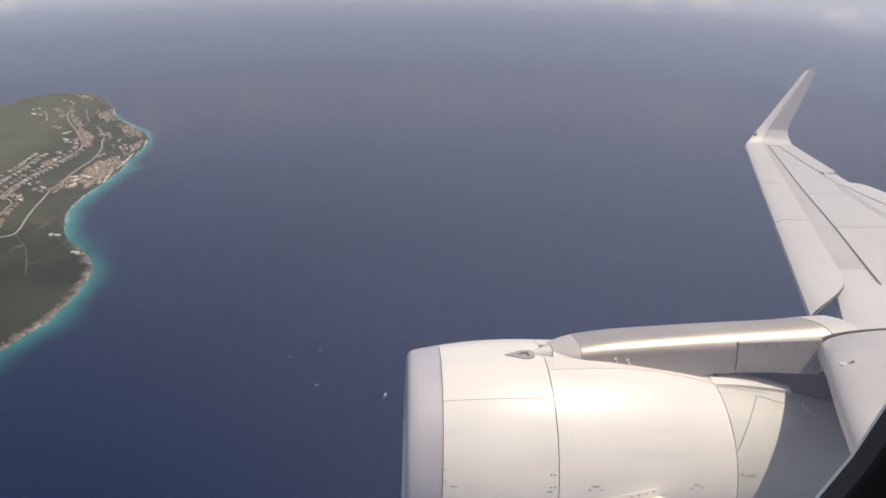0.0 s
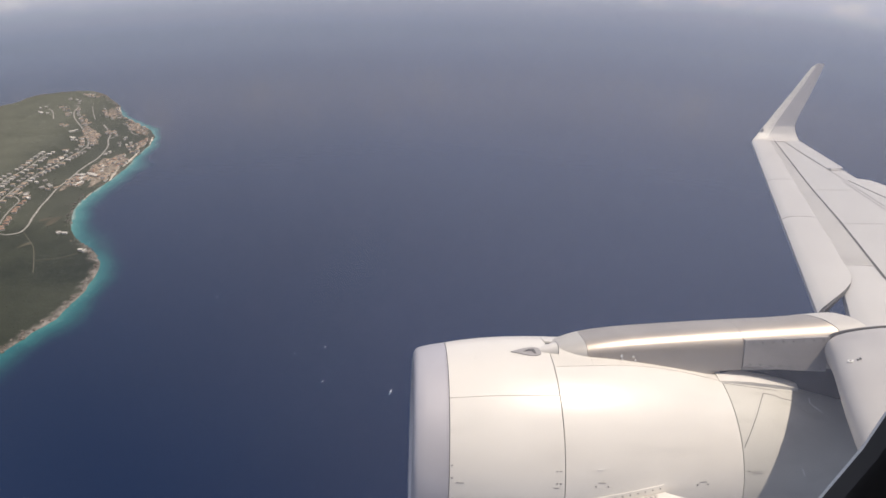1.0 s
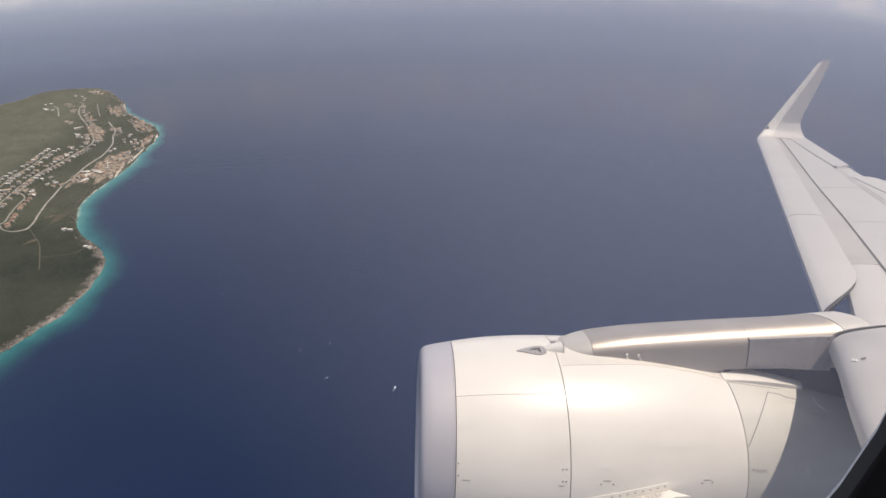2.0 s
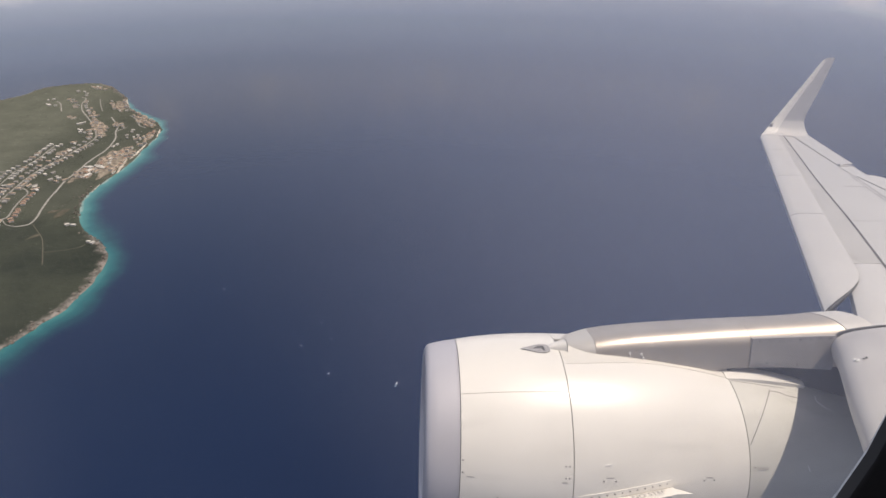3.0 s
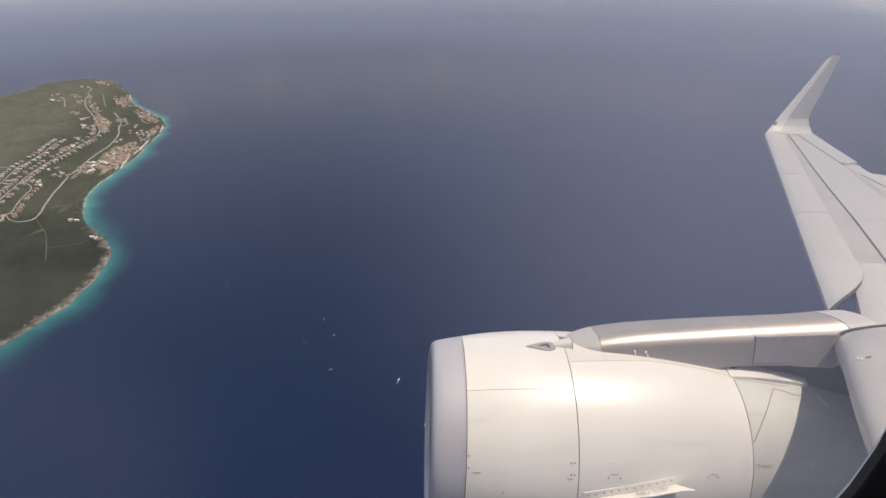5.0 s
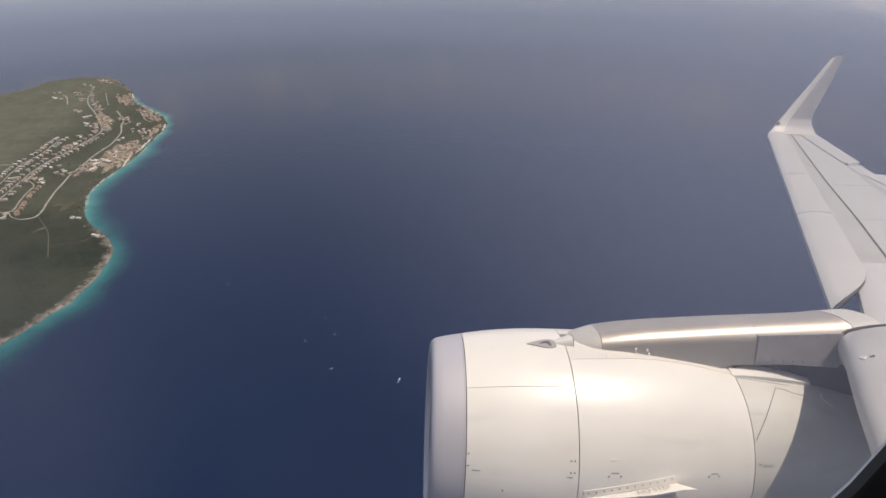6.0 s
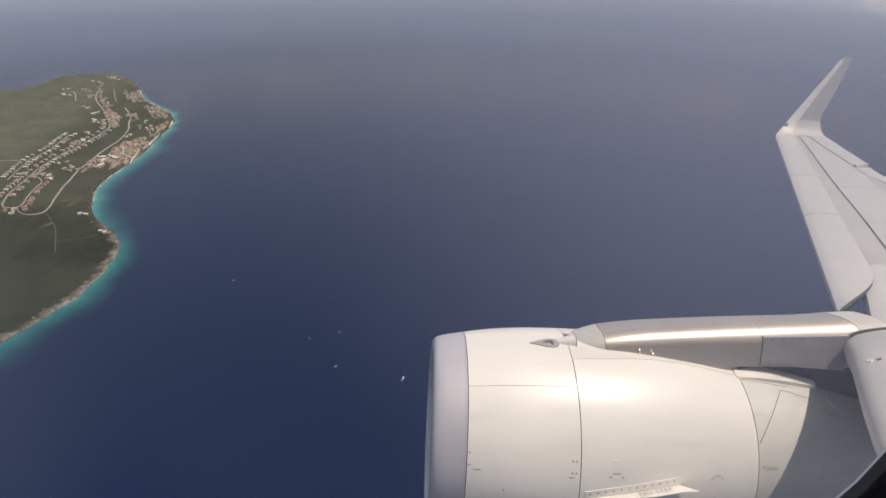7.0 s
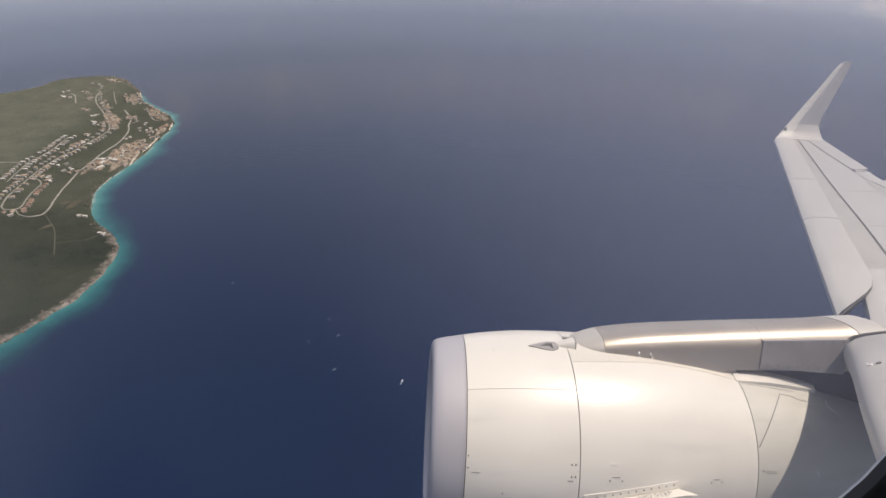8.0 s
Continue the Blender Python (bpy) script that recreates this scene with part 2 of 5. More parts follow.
def pane_material():
    """Clear acrylic, thin grime film; pale haze and a corner reflection painted into it."""
    m, n, l, p = node_material("acrylic_pane")
    co = n.new("ShaderNodeTexCoord").outputs["Object"]
    clear, film, add = n.new("ShaderNodeBsdfTransparent"), n.new("ShaderNodeBsdfTranslucent"), n.new("ShaderNodeMixShader")
    film.inputs["Color"].default_value = (0.80, 0.79, 0.89, 1)
    # pale spot in a lower corner painting a window reflection
    reflection_at = n.new("ShaderNodeMapping")
    reflection_at.inputs["Location"].default_value = (0.165, 0.0, 0.115)
    l.new(co, reflection_at.inputs[0])
    flat = n.new("ShaderNodeVectorMath")
    flat.operation = "MULTIPLY"
    flat.inputs[1].default_value = (1.0, 0.0, 1.0)
    l.new(reflection_at.outputs[0], flat.inputs[0])
    far = n.new("ShaderNodeVectorMath")
    far.operation = "LENGTH"
    l.new(flat.outputs[0], far.inputs[0])
    spot = n.new("ShaderNodeMapRange")
    spot.interpolation_type = "SMOOTHSTEP"
    spot.inputs["From Min"].default_value, spot.inputs["From Max"].default_value = 0.03, 0.09
    spot.inputs["To Min"].default_value, spot.inputs["To Max"].default_value = 0.03, 0.0
    l.new(far.outputs["Value"], spot.inputs["Value"])
    # broad pale veil painting haze over the wing side of the view
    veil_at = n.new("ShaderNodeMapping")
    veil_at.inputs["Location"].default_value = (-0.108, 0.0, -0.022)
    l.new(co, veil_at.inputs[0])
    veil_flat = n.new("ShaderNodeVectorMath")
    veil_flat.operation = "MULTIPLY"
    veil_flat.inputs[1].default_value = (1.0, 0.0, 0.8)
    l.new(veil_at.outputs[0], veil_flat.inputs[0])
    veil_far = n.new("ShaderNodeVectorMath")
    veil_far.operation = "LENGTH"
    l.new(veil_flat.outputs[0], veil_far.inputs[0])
    painted_haze = n.new("ShaderNodeMapRange")
    painted_haze.interpolation_type = "SMOOTHSTEP"
    painted_haze.inputs["From Min"].default_value, painted_haze.inputs["From Max"].default_value = 0.01, 0.175
    painted_haze.inputs["To Min"].default_value, painted_haze.inputs["To Max"].default_value = 0.215, 0.0
    l.new(veil_far.outputs["Value"], painted_haze.inputs["Value"])
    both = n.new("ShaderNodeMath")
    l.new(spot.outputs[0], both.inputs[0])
    l.new(painted_haze.outputs[0], both.inputs[1])
    dust = n.new("ShaderNodeMapRange")
    dust.inputs["From Min"].default_value, dust.inputs["From Max"].default_value = 0.3, 0.7
    dust.inputs["To Min"].default_value, dust.inputs["To Max"].default_value = 0.002, 0.009
    l.new(noise_tex(n, l, 18.0, 3, 0.5, co), dust.inputs["Value"])
    total = n.new("ShaderNodeMath")
    l.new(both.outputs[0], total.inputs[0])
    l.new(dust.outputs[0], total.inputs[1])
    l.new(total.outputs[0], add.inputs["Fac"])
    l.new(clear.outputs[0], add.inputs[1])
    l.new(film.outputs[0], add.inputs[2])
    l.new(add.outputs[0], n["Material Output"].inputs["Surface"])
    return m


M_PANE = pane_material()
M_SEA, M_LAND = sea_material(), land_material()
M_ROAD = rough_material("pale_dirt_road", (0.24, 0.228, 0.205), (0.34, 0.322, 0.292), 0.1)
M_TRACK = rough_material("dirt_track", (0.10, 0.09, 0.07), (0.15, 0.135, 0.11), 0.1)
M_ROCK = rough_material("shore_rock", (0.09, 0.078, 0.066), (0.27, 0.235, 0.20), 0.2)
M_SAND = rough_material("sandy_lot", (0.10, 0.085, 0.066), (0.37, 0.315, 0.25), 0.13)
M_BEACH = rough_material("pale_beach_sand", (0.40, 0.36, 0.30), (0.54, 0.50, 0.43), 0.12)
M_EARTH = rough_material("brown_earth", (0.075, 0.068, 0.050), (0.125, 0.112, 0.082), 0.15)
M_BUSH = rough_material("scrub_leaves", (0.042, 0.047, 0.035), (0.066, 0.072, 0.053), 0.15)
M_WALL = rough_material("house_render", (0.55, 0.50, 0.43), (0.70, 0.66, 0.60), 0.3)
ROOFS = [
    rough_material("terracotta_tiles", (0.27, 0.175, 0.125), (0.36, 0.26, 0.195), 0.4),
    rough_material("sun_bleached_tiles", (0.32, 0.25, 0.19), (0.43, 0.35, 0.275), 0.4),
    rough_material("white_flat_roof", (0.46, 0.43, 0.385), (0.60, 0.57, 0.52), 0.4),
    rough_material("grey_roof_sheet", (0.27, 0.25, 0.225), (0.38, 0.36, 0.33), 0.4),
]
M_HULL = rough_material("white_hull", (0.75, 0.75, 0.74), (0.82, 0.82, 0.81), 0.5, 0.4)
M_FOAM = rough_material("wake_foam", (0.12, 0.20, 0.27), (0.30, 0.38, 0.43), 0.6, 0.7)


# ---------------------------------------------------------------- mesh helpers
def link_mesh(name, verts, faces, material, parent=None, smooth=True, label=""):
    me = bpy.data.meshes.new(name)
    me.from_pydata([tuple(v) for v in verts], [], faces)
    bm = bmesh.new()
    bm.from_mesh(me)
    bmesh.ops.recalc_face_normals(bm, faces=bm.faces)
    for f in bm.faces:
        f.smooth = smooth
    if smooth:
        for e in bm.edges:
            if len(e.link_faces) == 2 and e.calc_face_angle() > 0.6:
                e.smooth = False
    bm.to_mesh(me)
    bm.free()
    me.materials.append(material)
    ob = new(name, me)
    if parent is not None:
        deep = parent.parent is not None and parent.parent.parent is not None
        ob.parent = parent.parent if deep else parent
    if label:
        tagged(ob, label)
    return ob


def grid_faces(rows, cols, wrap=False, base=0):
    out = []
    for i in range(rows - 1):
        for j in range(cols if wrap else cols - 1):
            k = (j + 1) % cols
            out.append((base + i * cols + j, base + i * cols + k, base + (i + 1) * cols + k, base + (i + 1) * cols + j))
    return out


def loft(sections):
    """Closed sections of equal length, joined and capped."""
    n = len(sections[0])
    verts = [v for s in sections for v in s]
    faces = grid_faces(len(sections), n, True)
    faces.append(tuple(range(n)))
    faces.append(tuple((len(sections) - 1) * n + j for j in range(n)))
    return verts, faces


def slab(outer, thickness_vectors):
    """A sheet given as rows of points with a thickness vector for each: closed, with rims."""
    rows, cols = len(outer), len(outer[0])
    verts = [p for r in outer for p in r]
    verts += [p + d for r, t in zip(outer, thickness_vectors) for p, d in zip(r, t)]
    n = rows * cols
    faces = grid_faces(rows, cols) + [tuple(reversed(f)) for f in grid_faces(rows, cols, False, n)]
    rim = [j for j in range(cols)] + [i * cols + cols - 1 for i in range(1, rows)]
    rim += [(rows - 1) * cols + j for j in range(cols - 2, -1, -1)] + [i * cols for i in range(rows - 2, 0, -1)]
    for a, b in zip(rim, rim[1:] + rim[:1]):
        faces.append((a, b, b + n, a + n))
    return verts, faces


def smooth_step(a, b, v):
    t = min(max((v - a) / (b - a), 0.0), 1.0)
    return t * t * (3 - 2 * t)


def lerp_table(table, v):
    """Smooth curve through (v, value) pairs."""
    xs = [r[0] for r in table]
    ys = [r[1] for r in table]
    if v <= xs[0]:
        return ys[0]
    if v >= xs[-1]:
        return ys[-1]
    i = max(k for k in range(len(xs) - 1) if xs[k] <= v)
    h = xs[i + 1] - xs[i]
    t = (v - xs[i]) / h
    d = [(ys[k + 1] - ys[k]) / (xs[k + 1] - xs[k]) for k in range(len(xs) - 1)]
    m0 = d[0] if i == 0 else 0.5 * (d[i - 1] + d[i])
    m1 = d[-1] if i + 1 == len(xs) - 1 else 0.5 * (d[i] + d[i + 1])
    return ((2 * t**3 - 3 * t * t + 1) * ys[i] + (t**3 - 2 * t * t + t) * h * m0 + (3 * t * t - 2 * t**3) * ys[i + 1] + (t**3 - t * t) * h * m1)


def spline(points, step):
    """Catmull-Rom through plan points, resampled about every step metres."""
    ps = [Vector(p) for p in points]
    ps = [2 * ps[0] - ps[1]] + ps + [2 * ps[-1] - ps[-2]]
    out = []
    for i in range(1, len(ps) - 2):
        a, b, c, d = ps[i - 1 : i + 3]
        k = max(2, int((c - b).length / step))
        for j in range(k):
            t = j / k
            out.append(0.5 * (2 * b + (c - a) * t + (2 * a - 5 * b + 4 * c - d) * t * t + (3 * b - a - 3 * c + d) * t**3))
    out.append(ps[-2])
    return out


# ---------------------------------------------------------------- the airplane
airplane = tagged(new("airplane"), "white twin-engine airliner banking over the sea, slats partly out", "airplane")
airplane.matrix_world = AIR

# engine axis
TILT = radians(-1.9)
E_C = Vector((0, 4.10, -2.32))
E_AX, E_UP, E_IN = Vector((math.cos(TILT), 0, math.sin(TILT))), Vector((-math.sin(TILT), 0, math.cos(TILT))), Vector((0, -1, 0))
E_R = [(0.10, 0.690), (0.31, 0.738), (0.62, 0.782), (1.03, 0.800), (1.5, 0.785), (2.26, 0.680), (2.8, 0.575), (3.35, 0.45)]


def e_dir(a):
    return math.cos(radians(a)) * E_IN + math.sin(radians(a)) * E_UP


def e_pt(s, a, off=0.0):
    """A point on the engine's cowl: s aft of the lip, a degrees up from the inboard side."""
    return E_C + E_AX * s + e_dir(a) * (lerp_table(E_R, s) + off)


def cowl_panel(name, s0, s1, a0, a1, material, parent, off=0.0, thick=0.014, label=""):
    ns, na = max(4, int((s1 - s0) / 0.07)), max(4, int((a1 - a0) / 4))
    pts, deep = [], []
    for i in range(ns + 1):
        s = s0 + (s1 - s0) * i / ns
        pts.append([e_pt(s, a0 + (a1 - a0) * j / na, off) for j in range(na + 1)])
        deep.append([-thick * e_dir(a0 + (a1 - a0) * j / na) for j in range(na + 1)])
    v, f = slab(pts, deep)
    return link_mesh(name, v, f, material, parent, True, label)


def cowl_strip(name, path, width, off, material, parent, thick=0.004, label=""):
    """A narrow strip lying on the cowl along (s, a) pairs."""
    fine = []
    for (s0, a0), (s1, a1) in zip(path, path[1:]):
        k = 6
        fine += [(s0 + (s1 - s0) * i / k, a0 + (a1 - a0) * i / k) for i in range(k)]
    fine.append(path[-1])
    pts, deep = [], []
    for i, (s, a) in enumerate(fine):
        b, c = fine[max(i - 1, 0)], fine[min(i + 1, len(fine) - 1)]
        side = (e_pt(*c) - e_pt(*b)).normalized().cross(e_dir(a)) * width / 2
        q = e_pt(s, a, off)
        pts.append([q - side, q + side])
        deep.append([-(thick + 0.002) * e_dir(a)] * 2)
    v, f = slab(pts, deep)
    return link_mesh(name, v, f, material, parent, True, label)


def cowl_dot(name, s, a, r, material, parent, off=0.003):
    c, d = e_pt(s, a, off), e_dir(a)
    u = E_AX
    w = d.cross(u)
    ring = [c + r * (math.cos(t) * u + math.sin(t) * w) for t in [k * math.tau / 10 for k in range(10)]]
    v, f = loft([ring, [p - 0.006 * d for p in ring]])
    return link_mesh(name, v, f, material, parent, False)


def build_engine():
    # dark inner drum that shows in the panel gaps
    rows = [(0.12, 0.55), (0.2, 0.66)] + [(s, lerp_table(E_R, s) - 0.011) for s in (0.31, 0.5, 0.75, 1.0, 1.25, 1.5, 1.75, 2.0, 2.26, 2.6, 3.0, 3.3)] + [(3.34, 0.40), (2.9, 0.38)]
    sec = [[E_C + E_AX * s + e_dir(k * 5) * r for k in range(72)] for s, r in rows]
    v, f = loft(sec)
    engine = link_mesh("engine", v, f, M_SEAM, airplane, True, "white turbofan engine nacelle slung under the wing")
    # rolled inlet lip
    prof = [(0.307, 0.737), (0.22, 0.722), (0.165, 0.710), (0.118, 0.698), (0.096, 0.684), (0.082, 0.660), (0.077, 0.632), (0.082, 0.605), (0.11, 0.58), (0.2, 0.556), (0.5, 0.545)]
    sec = [[E_C + E_AX * s + e_dir(k * 4) * r for k in range(90)] for s, r in prof]
    link_mesh("inlet_lip", [p for s in sec for p in s], grid_faces(len(sec), 90, True), M_LIP, engine, True, "lavender-grey metal inlet lip")
    for k in range(90):
        a = -60 + k * 1.6
        if a < 88:
            cowl_dot("rivet", 0.298, a, 0.0026, M_MARK, engine, 0.004)
    cowl_panel("fan_cowl", 0.312, 1.028, 51.2, 128, M_COWL, engine, label="white upper fan cowl panel")
    cowl_panel("fan_cowl", 0.312, 1.028, -90, 50.95, M_COWL, engine, label="white fan cowl door")
    cowl_panel("fan_cowl", 0.312, 1.028, 128.5, 269.5, M_COWL, engine)
    cowl_panel("reverser_cowl", 1.034, 2.256, -90, 88, M_COWL, engine, label="glossy white reverser cowl")
    cowl_panel("reverser_cowl", 1.034, 2.256, 92, 269.5, M_COWL, engine)
    cowl_panel("nozzle_cowl", 2.262, 3.32, -90, 88, M_NOZZLE, engine, label="dull grey-white nozzle cowl")
    cowl_panel("nozzle_cowl", 2.262, 3.32, 92, 269.5, M_NOZZLE, engine)
    # fine joints on the nozzle cowl, and one painted shadow line
    cowl_strip("panel_joint", [(2.27, 27.7), (2.42, 46), (2.56, 63.5)], 0.0045, 0.001, M_DARK, engine)
    cowl_strip("panel_joint", [(2.56, 63.5), (2.66, 63.3), (2.68, 61.6), (2.78, 61.2)], 0.0045, 0.001, M_DARK, engine)
    # dark strip painting the shadow below the tail blade
    cowl_strip("panel_joint", [(2.27, 67.0), (2.5, 67.4), (2.7, 68.4)], 0.0035, 0.001, M_DARK, engine)
    # apron plates between the cowls and the pylon
    for s0, s1 in ((1.045, 1.31), (1.314, 2.25)):
        rows, deep = [], []
        for k in range(13):
            s = s0 + (s1 - s0) * k / 12
            a = lerp_table([(1.045, 67.5), (1.31, 69.0), (1.65, 71.5), (2.0, 71.0), (2.25, 68.5)], s)
            rows.append([e_pt(s, a + (86 - a) * q, 0.0025) for q in (0, 0.3, 0.6, 1.0)])
            deep.append([-0.012 * e_dir(a + (86 - a) * q) for q in (0, 0.3, 0.6, 1.0)])
        v, f = slab(rows, deep)
        link_mesh("apron_plate", v, f, M_APRON, engine, True, "beige apron plate beside the pylon")
    # tail blade that closes the gap above the nozzle cowl
    sec = []
    for s, a, h, w in ((2.24, 74, 0.012, 6.5), (2.36, 74.3, 0.028, 6.2), (2.5, 74.6, 0.042, 5.6), (2.64, 74.9, 0.047, 4.9), (2.78, 75.2, 0.047, 4.0), (2.89, 75.3, 0.042, 3.0), (2.9, 75.3, 0.030, 2.6)):
        sec.append([e_pt(s, a - w, 0.001), e_pt(s, a - w * 0.9, h * 0.6), e_pt(s, a, h), e_pt(s, a + w, h), e_pt(s, a + w, -0.01), e_pt(s, a - w, -0.012)])
    v, f = loft(sec)
    link_mesh("fairing_blade", v, f, M_COWL, engine, False)
    # flush scoop with a black notch
    ring = [(0.755, 79.2), (0.80, 80.6), (0.85, 82.2), (0.90, 83.4), (0.95, 83.2), (0.972, 80.5), (0.965, 77.0), (0.93, 75.4), (0.88, 75.6), (0.82, 77.4)]
    v, f = loft([[e_pt(s, a, 0.007) for s, a in ring], [e_pt(s, a, -0.006) for s, a in ring]])
    scoop = link_mesh("scoop", v, f, M_PANEL, engine, False, "grey teardrop scoop")
    ring = [(0.845, 79.0), (0.885, 81.2), (0.925, 81.4), (0.93, 77.4), (0.915, 77.4), (0.905, 79.6)]
    v, f = loft([[e_pt(s, a, 0.0085) for s, a in ring], [e_pt(s, a, 0.002) for s, a in ring]])
    link_mesh("notch", v, f, M_SEAM, scoop, False)
    # strake with its riveted flange
    root = [(1.07, -0.2), (1.30, 2.6), (1.50, 5.0), (1.69, 7.2)]
    rise = [0.012, 0.052, 0.082, 0.092]
    top = [e_pt(s, a, h) for (s, a), h in zip(root, rise)] + [e_pt(1.80, 6.4, 0.075)]
    low = [e_pt(s, a, -0.004) for s, a in root] + [e_pt(1.69, 7.2, 0.01)]
    down = Vector((0, 0, -0.008))
    v, f = slab([low, top], [[down] * 5] * 2)
    strake = link_mesh("strake", v, f, M_COWL, engine, False, "white triangular strake with riveted flange")
    cowl_strip("flange", [(1.07, 1.8), (1.3, 4.6), (1.5, 7.0), (1.68, 9.2)], 0.045, 0.004, M_COWL, strake)
    for k in range(12):
        t = k / 11
        cowl_dot("rivet", 1.10 + 0.55 * t, 2.3 + 6.8 * t, 0.0048, M_DARK, strake, 0.0065)
    # lettering on the strake's upper face
    words = bpy.data.curves.new("lettering", "FONT")
    words.body, words.size = "NO STEP", 0.056
    holder = bpy.data.objects.new("lettering", words)
    flat = bpy.data.meshes.new_from_object(holder)
    v = [e_pt(1.40 + p.co.x, 2.6 + 11.75 * (0.10 + p.co.x) + 0.75, 0.062 - p.co.y) for p in flat.vertices]
    f = [tuple(q.vertices) for q in flat.polygons]
    link_mesh("stencil", v, f, M_MARK, strake, False, "grey NO STEP lettering")
    bpy.data.objects.remove(holder)
    bpy.data.meshes.remove(flat)
    bpy.data.curves.remove(words)
    # small stencils, latches and vents
    for s0, s1, a, w in ((0.35, 0.40, 10.6, 0.006), (0.955, 0.99, 9.8, 0.006), (2.32, 2.40, 14.6, 0.005), (2.32, 2.40, 13.6, 0.005), (1.24, 1.29, 12.2, 0.006), (1.93, 1.98, 11.0, 0.006)):
        cowl_strip("stencil", [(s0, a), (s1, a)], w, 0.002, M_MARK, engine)
    for s, a in ((0.325, 18.5), (0.325, 12.6), (0.978, 17.2), (1.002, 17.2), (0.978, 11.8), (1.002, 11.8), (1.225, 10.6), (1.305, 10.6), (1.915, 9.6), (1.99, 9.6), (2.295, 15.2), (0.55, 1.6), (0.50, 76.0)):
        cowl_dot("latch", s, a, 0.005, M_DARK, engine)
    # small pad, its white standing in for a bright specular dot
    cowl_strip("drain_cover", [(1.235, 18.0), (1.275, 18.2)], 0.006, 0.004, M_WHITE, engine)
    # white strips painting glints in the nozzle's shadow
    for path, w in (([(2.955, 66.5), (2.935, 61.5)], 0.009), ([(2.94, 60.5), (2.995, 55)], 0.009), ([(2.72, 15), (2.74, 10)], 0.006)):
        cowl_strip("placard", path, w, 0.003, M_WHITE, engine)
    # exhaust plug
    sec = [[E_C + E_AX * s + e_dir(k * 15) * r for k in range(24)] for s, r in ((2.6, 0.2), (3.2, 0.17), (3.6, 0.03))]
    v, f = loft(sec)
    link_mesh("exhaust_plug", v, f, M_DARK, engine)
    return engine


PYLON_TOP = [(1.04, -1.625), (1.055, -1.600), (1.09, -1.572), (1.16, -1.545), (1.30, -1.505), (1.56, -1.468), (1.98, -1.438), (2.41, -1.412), (2.85, -1.388), (3.4, -1.355), (4.2, -1.34)]
PYLON_HALF = [(1.04, 0.06), (1.055, 0.10), (1.09, 0.140), (1.16, 0.172), (1.30, 0.195), (1.56, 0.203), (1.98, 0.205), (2.6, 0.205), (3.4, 0.205), (4.2, 0.2)]
PYLON_Y = 4.10


def pylon_section(x, shrink=0.0):
    top, w = lerp_table(PYLON_TOP, x) - shrink, lerp_table(PYLON_HALF, x) - shrink
    r = min(lerp_table([(1.3, 0.135), (2.2, 0.155), (3.1, 0.20)], x), w * 0.9)
    pts = []
    for k in range(9):
        a = radians(k * 11.25)
        pts.append(Vector((x, PYLON_Y - w + r - r * math.cos(a), top - 0.75 * r + 0.75 * r * math.sin(a))))
    for k in range(9):
        a = radians(90 - k * 11.25)
        pts.append(Vector((x, PYLON_Y + w - r + r * math.cos(a), top - 0.75 * r + 0.75 * r * math.sin(a))))
    step = -1.70
    k = w - 0.085 * smooth_step(2.2, 2.46, x)
    pts += [Vector((x, PYLON_Y + w, step)), Vector((x, PYLON_Y + k, step - 0.005)), Vector((x, PYLON_Y + k, -2.05)), Vector((x, PYLON_Y - k, -2.05)), Vector((x, PYLON_Y - k, step - 0.005)), Vector((x, PYLON_Y - w, step))]
    return pts


